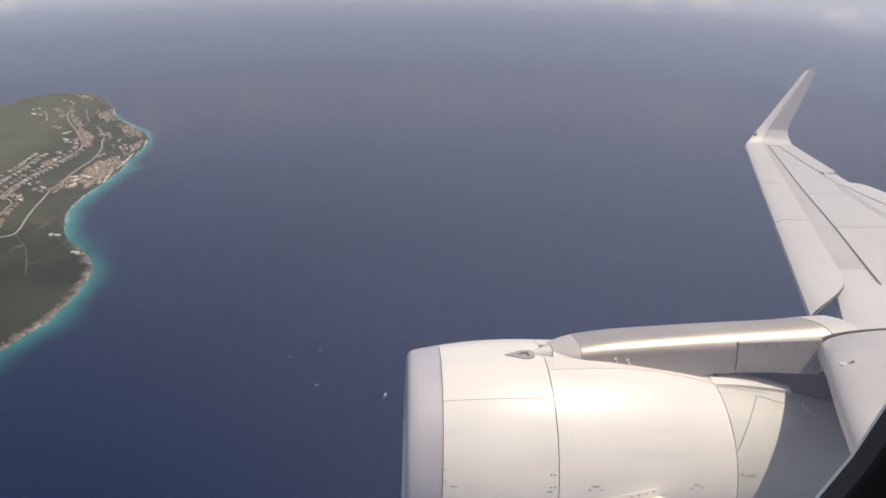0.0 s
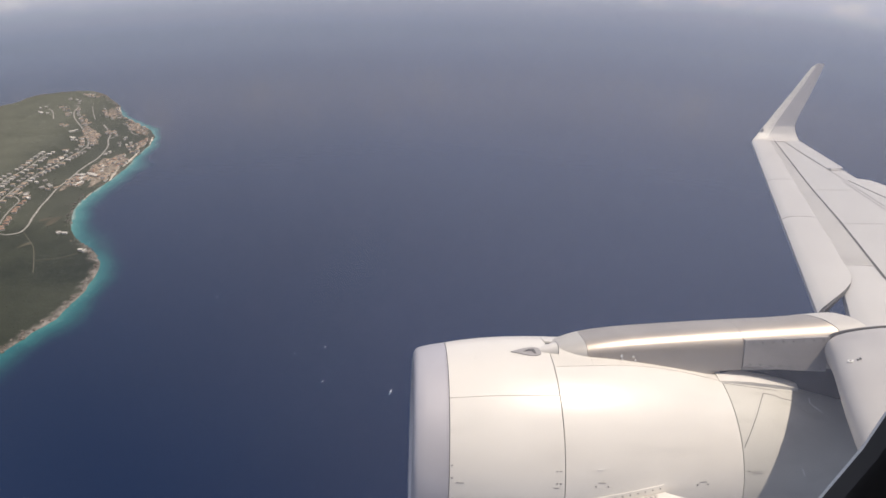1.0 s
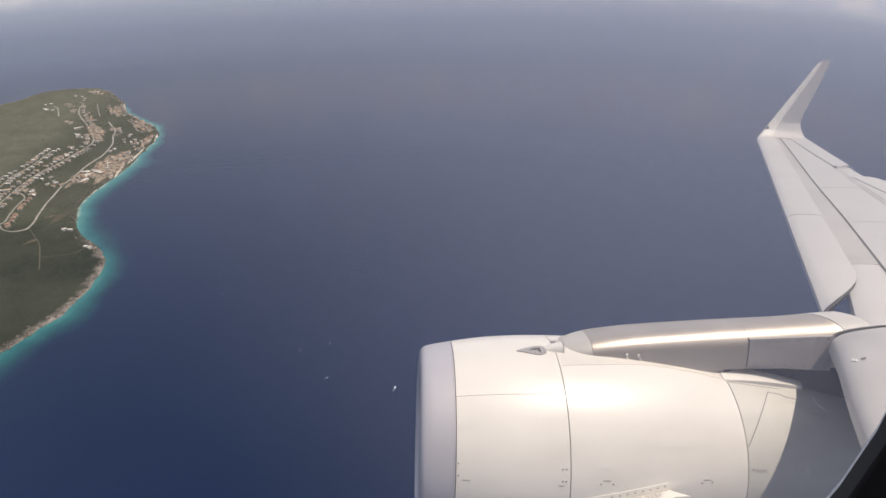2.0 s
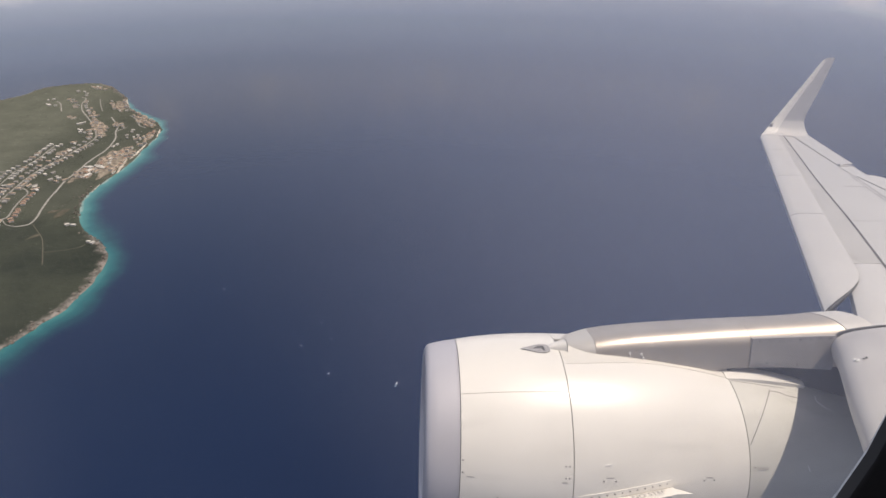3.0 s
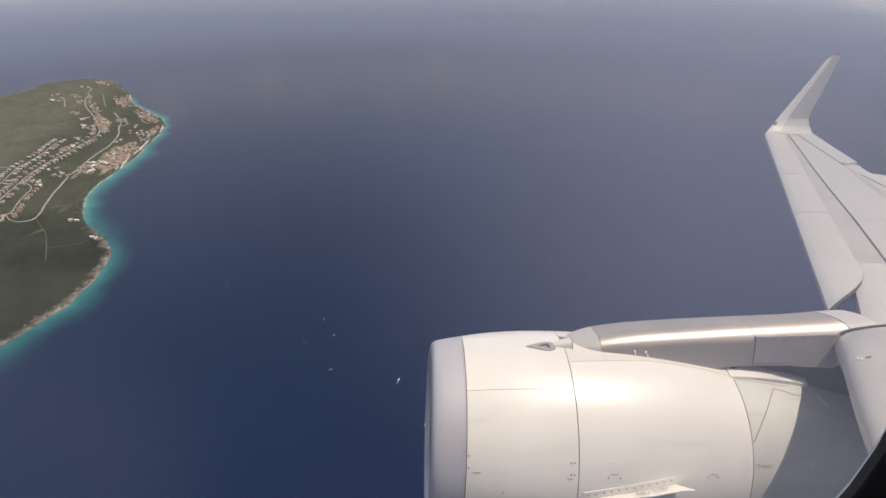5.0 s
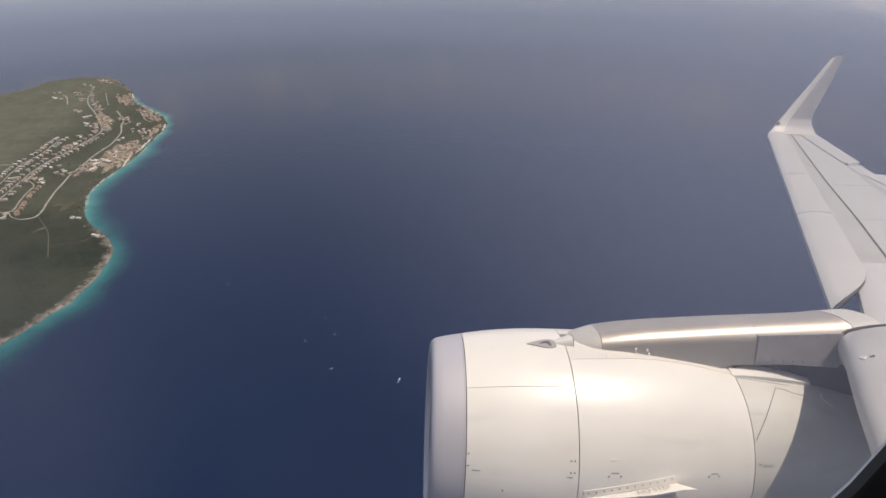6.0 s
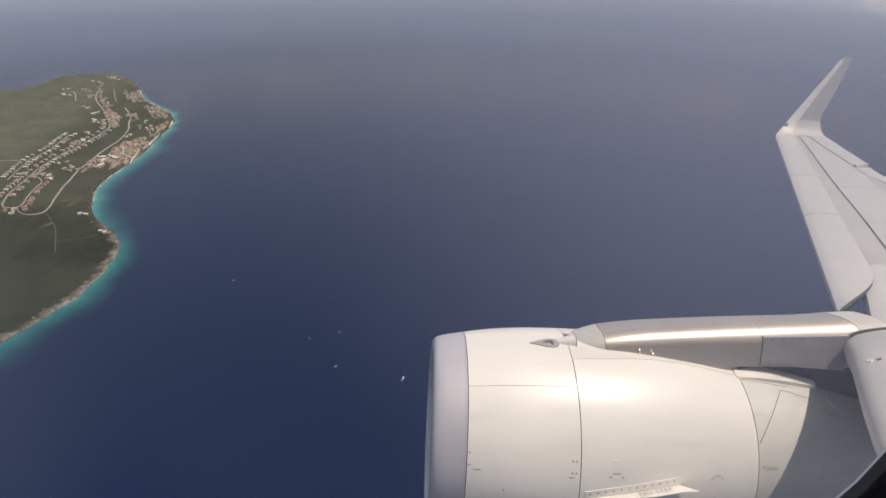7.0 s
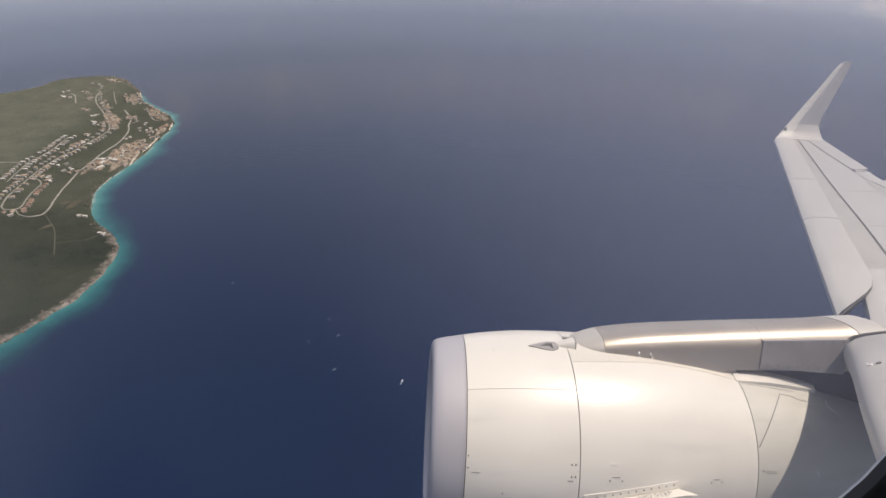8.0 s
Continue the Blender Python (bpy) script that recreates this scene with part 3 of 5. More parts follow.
def build_pylon():
    xs = [1.322, 1.34, 1.46, 1.6, 1.8, 2.0, 2.2, 2.443]
    v, f = loft([pylon_section(x) for x in xs])
    pylon = link_mesh("pylon", v, f, M_PYLON, airplane, True, "satin metal engine pylon with a bright ridge")
    v, f = loft([pylon_section(x) for x in (1.04, 1.047, 1.055, 1.07, 1.09, 1.12, 1.16, 1.24, 1.319)])
    link_mesh("nose_fairing", v, f, M_NOSE, pylon, True, "pale grey pylon nose")
    v, f = loft([pylon_section(x, 0.006) for x in (2.4, 2.8, 3.2, 3.24)])
    link_mesh("spine", v, f, M_SEAM, pylon)
    def slanted(x, shrink=0.0):
        """A section whose near flank lies further aft."""
        k = 0.5 * smooth_step(2.7, 3.08, x)
        return [p + Vector((k * (PYLON_Y - p.y), 0, 0)) for p in pylon_section(x, shrink)]

    v, f = loft([slanted(x) for x in (2.4455, 2.6, 2.75, 2.85, 2.95, 3.03, 3.08)])
    link_mesh("aft_fairing", v, f, M_PYLON, pylon)
    v, f = loft([slanted(x, -0.003) for x in (3.084, 3.12, 3.2, 3.30)])
    link_mesh("root_fairing", v, f, M_SLAT, pylon, True, "pale fairing where pylon meets wing")
    # dark block under the pylon, above the exhaust: recess shade painted in
    sec = []
    for x in (2.30, 2.46, 2.7, 2.95, 3.2, 3.45, 3.9):
        k = lerp_table(PYLON_HALF, x) - 0.085 * smooth_step(2.2, 2.46, x) + 0.012
        r = 0.03
        sec.append([Vector((x, PYLON_Y - k, -1.707)), Vector((x, PYLON_Y + k, -1.707)), Vector((x, PYLON_Y + k, -2.05 + r)), Vector((x, PYLON_Y + k - r, -2.053)), Vector((x, PYLON_Y - k + r, -2.053)), Vector((x, PYLON_Y - k, -2.05 + r))])
    v, f = loft(sec)
    link_mesh("heat_shield", v, f, M_RECESS_SHADE, pylon, False, "dark pylon underside, recess shade painted in")
    # bolted side panel
    y = PYLON_Y - 0.207
    outline = [(2.447, -1.475), (3.07, -1.455), (3.07, -1.72), (2.75, -1.70), (2.62, -1.675), (2.447, -1.672)]
    v, f = loft([[Vector((x, y - 0.005, z)) for x, z in outline], [Vector((x, y + 0.03, z)) for x, z in outline]])
    panel = link_mesh("side_panel", v, f, M_PANEL, pylon, False, "grey bolted side panel")
    for k in range(8):
        x = 2.5 + 0.075 * k
        for z in (-1.497 + 0.02 * k / 7, -1.655 - 0.035 * k / 7):
            ring = [Vector((x + 0.006 * math.cos(t), y - 0.0065, z + 0.006 * math.sin(t))) for t in [j * math.tau / 8 for j in range(8)]]
            v, f = loft([ring, [p + Vector((0, 0.006, 0)) for p in ring]])
            link_mesh("bolt", v, f, M_DARK, panel, False)
    # white fairing where cowl, pylon and apron meet: a wedge that swells out of the cowl and ends in a blunt lip
    def ear(x, k):
        u = min(max((x - 0.975) / 0.14, 0.0), 1.0) ** 0.75
        half_y, half_z = k * (0.022 + 0.040 * u), k * (0.020 + 0.048 * u)
        out = []
        for q in range(20):
            ca, sa = math.cos(q * math.tau / 20), math.sin(q * math.tau / 20)
            out.append(Vector((x, 3.983 + half_y * math.copysign(abs(ca) ** 0.6, ca), -1.583 + half_z * math.copysign(abs(sa) ** 0.6, sa))))
        return out

    v, f = loft([ear(0.965, 0.3)] + [ear(0.975 + 0.0175 * k, 1.0) for k in range(9)] + [ear(1.119, 0.95), ear(1.122, 0.8)])
    blister = link_mesh("blister", v, f, M_COWL, pylon, True, "small white blister fairing")
    v, f = loft([ear(1.1125, 1.035), ear(1.1165, 1.035)])
    link_mesh("blister_seal", v, f, M_DARK, blister, False)
    # domed fastener caps on the pylon's flank
    for dx, dz in ((0.0, 0.0), (0.006, -0.028), (0.085, -0.008), (0.10, -0.036)):
        c = Vector((1.56 + dx, PYLON_Y - 0.204, -1.582 + dz))
        rings = [[c + Vector((r * math.cos(j * math.tau / 12), -h, r * math.sin(j * math.tau / 12))) for j in range(12)] for r, h in ((0.011, -0.006), (0.0105, 0.004), (0.008, 0.0075), (0.0035, 0.0095))]
        v, f = loft(rings)
        link_mesh("fastener_cap", v, f, M_POLISHED, pylon, True)
    return pylon


def le(y):
    """Wing leading edge: x aft and z at the outboard distance y."""
    return 3.48 + 0.523 * (y - 4.6), -1.49 + 0.126 * (y - 4.6)


CHORD = [(-1.2, 7.4), (0.5, 6.5), (3.0, 5.0), (6.0, 3.1), (10.1, 1.76), (11.1, 1.64), (12.7, 1.48), (15.05, 1.27)]


def wing_pt(y, d, off=0.0):
    """The wing's upper skin, d metres behind the leading edge."""
    x, z = le(y)
    c = lerp_table(CHORD, y)
    nose = 0.055 * (1 - min(d / 0.30, 1.0)) ** 2
    fall = 0.05 * max(d / c - 0.6, 0) ** 1.5
    return Vector((x + d, y, z - nose - fall + off))


def build_wing():
    ys = [-1.2, -0.3, 0.5, 1.5, 2.5, 3.3, 3.7, 4.0, 4.4, 5.2, 5.4, 5.7, 6, 7, 8, 9, 10.08, 11.1, 12.0, 12.9, 13.8, 14.6, 15.05]
    secs = []
    for y in ys:
        c = lerp_table(CHORD, y)
        t = 0.10 * c * (0.55 + 0.45 * smooth_step(15, 4, y))
        ds = [0.0, 0.01, 0.03, 0.07, 0.13, 0.2, 0.3, 0.45, 0.65, 0.85, 1.0]
        d0 = 0.12 + 0.42 * smooth_step(5.7, 5.25, y) * smooth_step(3.7, 4.0, y)
        up = [wing_pt(y, d0 + (c - d0) * q, -0.012) for q in ds]
        x, z = le(y)
        lo = [Vector((x + d0 + (c - d0) * q, y, z - 0.07 - t * 4 * (q * (1 - q)) ** 0.9 * 0.55 - 0.02)) for q in reversed(ds[1:-1])]
        lo[0].z = max(lo[0].z, up[-1].z - 0.06)
        secs.append([Vector((x + d0 - 0.02, y, z - 0.085))] + up + lo)
    v, f = loft(secs)
    wing = link_mesh("wing", v, f, M_WING, airplane, True, "light grey swept wing seen along its upper skin")
    # leading-edge slats; the innermost one's end is cut in a curve
    def slat_end(d):
        return 4.60 + 0.92 * d + 0.9 * d * d + 0.16 * max(d - 0.38, 0) ** 2 / 0.0121

    cuts = [(4.95, 7.52), (7.54, 9.98), (10.0, 12.70), (12.72, 14.98)]
    for i, (y0, y1) in enumerate(cuts):
        n = 8
        rows = []
        for k in range(n + 1):
            y = y0 + (y1 - y0) * k / n
            row = []
            for j, (d, dz) in enumerate(((0.14, -0.125), (0.06, -0.105), (0.018, -0.080), (0.002, -0.052), (0.012, -0.022), (0.05, 0.004), (0.12, 0.02), (0.22, 0.026), (0.34, 0.024), (0.43, 0.017), (0.49, 0.008), (0.49, 0.001), (0.43, 0.002), (0.34, 0.003), (0.22, -0.004), (0.15, -0.04), (0.145, -0.09))):
                start = slat_end(d) if i == 0 else y0
                if i == 0 and j > 10:
                    start += 0.28
                p = wing_pt(start + (y1 - start) * k / n, max(d, 0.3))
                q = le(p.y)
                row.append(Vector((q[0] + d, p.y, q[1] + dz)))
            rows.append(row)
        v, f = loft(rows)
        link_mesh("slat", v, f, M_SLAT, wing, True, "pale leading-edge slat")
    # dark strip along the curved slat end: the cove's shade painted in
    rows, deep = [], []
    for k in range(13):
        d = 0.04 + 0.45 * k / 12
        y = slat_end(d)
        x, z = le(y)
        h = lerp_table([(0.04, -0.002), (0.12, 0.017), (0.22, 0.023), (0.34, 0.021), (0.49, 0.004)], d)
        w = 0.05 * (1 - k / 12) ** 0.7 + 0.01
        rows.append([Vector((x + d, y + 0.012, z + h - 0.003)), Vector((x + d + 0.1 * w, y - 0.1 * w, z + h - 0.5 * w)), Vector((x + d + 0.15 * w, y + 0.1 * w, z + h - 1.3 * w))])
        deep.append([Vector((0, 0.006, -0.004))] * 3)
    v, f = slab(rows, deep)
    link_mesh("slat_cove", v, f, M_SEAM, wing, True, "dark strip painting the shaded cove at the slat's end")
    # gap lines on the upper skin
    def skin_line(name, table, width, material):
        pts, deep = [], []
        for k in range(41):
            y = table[0][0] + (table[-1][0] - table[0][0]) * k / 40
            d = lerp_table(table, y)
            pts.append([wing_pt(y, d, -0.008), wing_pt(y, d + width, -0.008)])
            deep.append([Vector((0, 0, -0.008))] * 2)
        v, f = slab(pts, deep)
        return link_mesh(name, v, f, material, wing, False)

    skin_line("skin_joint", [(4.6, 0.84), (5.57, 0.81), (7.34, 0.78), (9.45, 0.71), (12.5, 0.66), (15.02, 0.62)], 0.03, M_SEAM)
    skin_line("skin_joint", [(6.0, 1.95), (8.52, 1.62), (10.16, 1.45), (12.6, 1.14), (15.0, 0.86)], 0.012, M_MARK)
    skin_line("skin_joint", [(4.8, 2.0), (6.0, 1.86), (8.52, 1.55), (10.1, 1.39)], 0.010, M_MARK)
    # chordwise panel joints
    for y in (7.3, 9.3, 11.9):
        c = lerp_table([(6.0, 1.85), (8.52, 1.54), (10.16, 1.38), (12.6, 1.12), (15.0, 0.84)], y)
        d0 = lerp_table([(5.57, 0.86), (7.34, 0.83), (9.45, 0.76), (12.5, 0.70), (15.02, 0.66)], y)
        rows = [[wing_pt(y, d0 + (c - d0) * q, -0.0095), wing_pt(y + 0.012, d0 + (c - d0) * q, -0.0095)] for q in (0, 0.25, 0.5, 0.75, 1.0)]
        v, f = slab(rows, [[Vector((0, 0, -0.006))] * 2] * 5)
        link_mesh("panel_joint", v, f, M_SKIN, wing, False)
    # weathered fixed skin between the slats and the front joint
    rows, deep = [], []
    for k in range(25):
        y = 5.72 + (14.95 - 5.72) * k / 24
        d1 = lerp_table([(4.6, 0.84), (5.57, 0.81), (7.34, 0.78), (9.45, 0.71), (12.5, 0.66), (15.02, 0.62)], y)
        rows.append([wing_pt(y, 0.36, -0.006), wing_pt(y, 0.6, -0.006), wing_pt(y, d1 - 0.004, -0.006)])
        deep.append([Vector((0, 0, -0.01))] * 3)
    v, f = slab(rows, deep)
    link_mesh("front_skin", v, f, M_SKIN, wing, True, "grimy fixed leading-edge skin")
    # aileron
    rows, deep = [], []
    for k in range(9):
        y = 11.15 + (14.9 - 11.15) * k / 8
        c, h = lerp_table(CHORD, y), lerp_table([(6.0, 1.95), (8.52, 1.62), (10.16, 1.45), (12.6, 1.14), (15.0, 0.86)], y)
        rows.append([wing_pt(y, h + 0.018 + (c - h) * q, 0.0 + 0.03 * q) for q in (0, 0.33, 0.66, 1.0)])
        deep.append([Vector((0, 0, -0.05 * (1 - q) - 0.008)) for q in (0, 0.33, 0.66, 1.0)])
    v, f = slab(rows, deep)
    link_mesh("aileron", v, f, M_WING, wing)
    # outboard flap, run out behind the trailing edge
    rows, deep = [], []
    for k in range(7):
        y = 10.12 - (10.12 - 4.6) * k / 6
        c = lerp_table(CHORD, y)
        rows.append([wing_pt(y, c - 0.25 + (0.62 + 0.06 * (10 - y)) * q, 0.0 + 0.03 * math.sin(q * 3) - 0.05 * q * q) for q in (0, 0.2, 0.45, 0.7, 1.0)])
        deep.append([Vector((0, 0, -0.10 * (1 - q) - 0.01)) for q in (0, 0.2, 0.45, 0.7, 1.0)])
    v, f = slab(rows, deep)
    link_mesh("flap", v, f, M_SLAT, wing, True, "pale trailing-edge flap")
    # flap-track tail that shows behind the aileron
    sec = []
    for q in range(6):
        t = q / 5
        r = 0.05 * (1 - t) + 0.006
        c = wing_pt(11.05, 1.35 + 0.36 * t, 0.0)
        sec.append([c + Vector((0, r * math.cos(j * math.tau / 10), r * math.sin(j * math.tau / 10) - 0.02)) for j in range(10)])
    v, f = loft(sec)
    link_mesh("track_fairing", v, f, M_WING, wing)
    return wing


def build_inboard_slat(wing):
    rows = []
    for y, x, z in ((3.885, 3.035, -1.495), (3.84, 3.0, -1.475), (3.6, 2.873, -1.475), (3.15, 2.63, -1.555), (2.7, 2.415, -1.655), (2.2, 2.16, -1.77), (1.4, 1.77, -1.95)):
        row = []
        for d, dz in ((0.22, -0.26), (0.10, -0.20), (0.035, -0.13), (0.004, -0.06), (0.0, -0.015), (0.02, 0.03), (0.07, 0.068), (0.15, 0.09), (0.26, 0.108), (0.38, 0.12), (0.52, 0.128), (0.66, 0.13), (0.66, 0.12), (0.45, 0.10), (0.25, 0.05), (0.2, -0.1)):
            s = 0.85 if y > 3.86 else 1.0
            row.append(Vector((x + d, y, z + dz * s - 0.02)))
        rows.append(row)
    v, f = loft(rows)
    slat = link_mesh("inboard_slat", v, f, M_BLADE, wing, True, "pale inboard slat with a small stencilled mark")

    # dark gap at the slat's outboard end
    end = []
    for y in (3.892, 3.910):
        end.append([Vector((3.03 + d, y, -1.500 + dz * 0.87)) for d, dz in ((0.035, -0.13), (0.0, -0.06), (-0.004, -0.015), (0.016, 0.036), (0.07, 0.078), (0.15, 0.102), (0.26, 0.121), (0.38, 0.134), (0.52, 0.142), (0.64, 0.145), (0.64, 0.0))])
    v, f = loft(end)
    link_mesh("slat_gap", v, f, M_SEAM, slat, False)
    nrm = Vector((-0.26, -0.04, 0.96)).normalized()
    u = Vector((0.96, 0, 0.26)).normalized()
    w = nrm.cross(u)
    c = Vector((2.865, 3.43, -1.449))
    for name, r, h, m in (("stencil_ring", 0.016, 0.004, M_WHITE), ("stencil_dot", 0.007, 0.006, M_MARK)):
        ring = [c + nrm * h + r * (math.cos(t) * u + math.sin(t) * w) for t in [j * math.tau / 16 for j in range(16)]]
        v, f = loft([ring, [p - nrm * 0.02 for p in ring]])
        link_mesh(name, v, f, m, slat, False)
    for k in range(2):
        c = Vector((2.908 + 0.017 * k, 3.425, -1.4355 + 0.006 * k))
        ring = [c + nrm * 0.006 + a * u * 0.004 + e * w * 0.009 for a, e in ((-1, -1), (1, -0.6), (1, 1), (-1, 0.6))]
        v, f = loft([ring, [p - nrm * 0.02 for p in ring]])
        link_mesh("stencil", v, f, M_MARK, slat, False)
    # fixed root of the leading edge, behind the pylon
    rows = []
    for y, dx, dz in ((3.82, 0.08, -0.01), (4.1, 0.12, 0.0), (4.5, 0.13, 0.0), (4.9, 0.18, -0.015), (5.15, 0.21, -0.026), (5.42, 0.24, -0.041), (5.78, 0.26, -0.0425)):
        x, z = le(y)
        row = []
        for d, q in ((0.55, -0.22), (0.3, -0.17), (0.16, -0.1), (0.12, -0.04), (0.14, 0.0), (0.2, 0.025), (0.3, 0.036), (0.45, 0.034), (0.7, 0.02), (1.0, -0.02), (1.0, -0.15)):
            row.append(Vector((x + d + dx, y, z + q + dz)))
        rows.append(row)
    v, f = loft(rows)
    link_mesh("root_edge", v, f, M_SLAT, wing)


def build_winglet(wing):
    stations = [(14.99, -0.196, 8.95, 10.2), (15.12, -0.168, 9.01, 10.28), (15.24, -0.09, 9.15, 10.31), (15.32, 0.04, 9.28, 10.29), (15.37, 0.2, 9.43, 10.28), (15.4, 0.42, 9.61, 10.35), (15.45, 0.8, 9.92, 10.55), (15.51, 1.25, 10.29, 10.78), (15.55, 1.62, 10.58, 10.94), (15.57, 1.76, 10.70, 11.0), (15.575, 1.83, 10.81, 11.03)]

    def section(i, shrink=0.0, part_to=1.0):
        y, z, a, b = stations[i]
        y0, z0 = stations[max(i - 1, 0)][:2]
        y1, z1 = stations[min(i + 1, len(stations) - 1)][:2]
        n = Vector((0, -(z1 - z0), y1 - y0)).normalized()
        c = b - a
        t = (0.045 * c + 0.006) * (0.3, 0.6, 0.85, 1.0)[min(i, 3)]
        pts = []
        qs = [0, 0.02, 0.06, 0.14, 0.3, 0.5, 0.75, 1.0]
        for q in qs:
            pts.append(Vector((a + c * q * part_to, y, z)) + n * (t * 2.2 * math.sqrt(max(q, 0)) * (1 - q) + 0.003 - shrink))
        for q in reversed(qs[1:-1]):
            pts.append(Vector((a + c * q * part_to, y, z)) - n * (t * 2.2 * math.sqrt(max(q, 0)) * (1 - q) + 0.003 - shrink))
        return pts

    # blade in shaded grey, root paler: sunlight on the bend painted in
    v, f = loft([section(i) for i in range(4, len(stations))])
    winglet = link_mesh("winglet", v, f, M_BLADE, wing, True, "upswept winglet, face painted in its shaded grey")
    v, f = loft([section(i) for i in range(5)])
    link_mesh("winglet_root", v, f, M_SLAT, wing, True, "curved winglet root, painted paler where it catches sun")
    # polished leading-edge strip
    rows, deep = [], []
    for i in range(1, len(stations) - 1):
        s = section(i, -0.004)
        rows.append([s[-2], s[-1], s[0], s[1], s[2], s[3], s[4]])
        deep.append([Vector((0.03, 0, 0))] * 5 + [Vector((0.0, 0.012, 0.0))] * 2)
    v, f = slab(rows, deep)
    link_mesh("leading_edge", v, f, M_APRON, winglet, True, "bright white leading edge")
    # navigation light set in the leading edge
    sec = []
    for k in range(7):
        t = -1 + k / 3
        q = math.sqrt(max(1 - t * t, 0.01))
        sec.append([Vector((9.36 + 0.05 * t, 15.30 + 0.05 * q * math.cos(j * math.tau / 10), 0.10 + 0.055 * q * math.sin(j * math.tau / 10))) for j in range(10)])
    v, f = loft(sec)
    link_mesh("navigation_light", v, f, M_MARK, winglet, True, "dark navigation light lens")
    return winglet


def build_cabin_side():
    """The cabin wall round the seat's window, with the window's seal and trim."""
    y0, y1 = 0.175, 0.26
    cx, cz, hw, hh, rc = -0.01, 0.02, 0.184, 0.210, 0.14

    def ring(grow, y):
        out = []
        for k in range(4):
            sx, sz = ((1, 1), (-1, 1), (-1, -1), (1, -1))[k]
            for j in range(13):
                a = radians(90 * k + j * 7.5)
                out.append(Vector((cx + sx * (hw - rc) + (rc + grow) * math.cos(a), y, cz + sz * (hh - rc) + (rc + grow) * math.sin(a))))
        return out

    def square(y, half):
        out = []
        for p in ring(0, y):
            q = Vector((p.x - cx, 0, p.z - cz))
            k = min(0.42 / max(abs(q.x), 1e-6), half / max(abs(q.z), 1e-6))
            z = cz + q.z * k
            out.append(Vector((cx + q.x * k, y - 0.26 + hull_y(z), z)))
        return out

    def hull_y(z):
        return -1.715 + math.sqrt(1.98**2 - (z + 0.25) ** 2) - 0.004

    n = 52

    def tube(rings):
        return [p for r in rings for p in r], grid_faces(len(rings), n, True)

    v, f = tube([square(y1, 0.54), [Vector((p.x, hull_y(p.z), p.z)) for p in ring(0.17, y1)], ring(0.012, y0 + 0.016), ring(0.0054, y0 + 0.006), ring(0.0054, y0 - 0.001), ring(0.0062, y0 - 0.002), ring(0.05, y0 - 0.006), ring(0.08, y0 - 0.014), square(y0 - 0.014, 0.54), square(y1, 0.54)])
    wall = link_mesh("cabin_wall", v, f, M_TRIM, airplane, True, "grey cabin side wall round the window")
    v, f = tube([ring(0.0, y0 + 0.004), ring(0.0, y0), ring(0.0008, y0 - 0.001), ring(0.0086, y0 - 0.0045), ring(0.0094, y0 - 0.003), ring(0.0052, y0 + 0.005), ring(0.0, y0 + 0.004)])
    link_mesh("window_seal", v, f, M_RUBBER, wall, True, "black rubber window seal")
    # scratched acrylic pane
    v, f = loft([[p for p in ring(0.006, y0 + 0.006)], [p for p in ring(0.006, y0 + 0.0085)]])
    pane = link_mesh("window_pane", v, f, M_PANE, wall, False, "scratched acrylic window pane with painted haze")
    pane.visible_shadow = False
    return wall


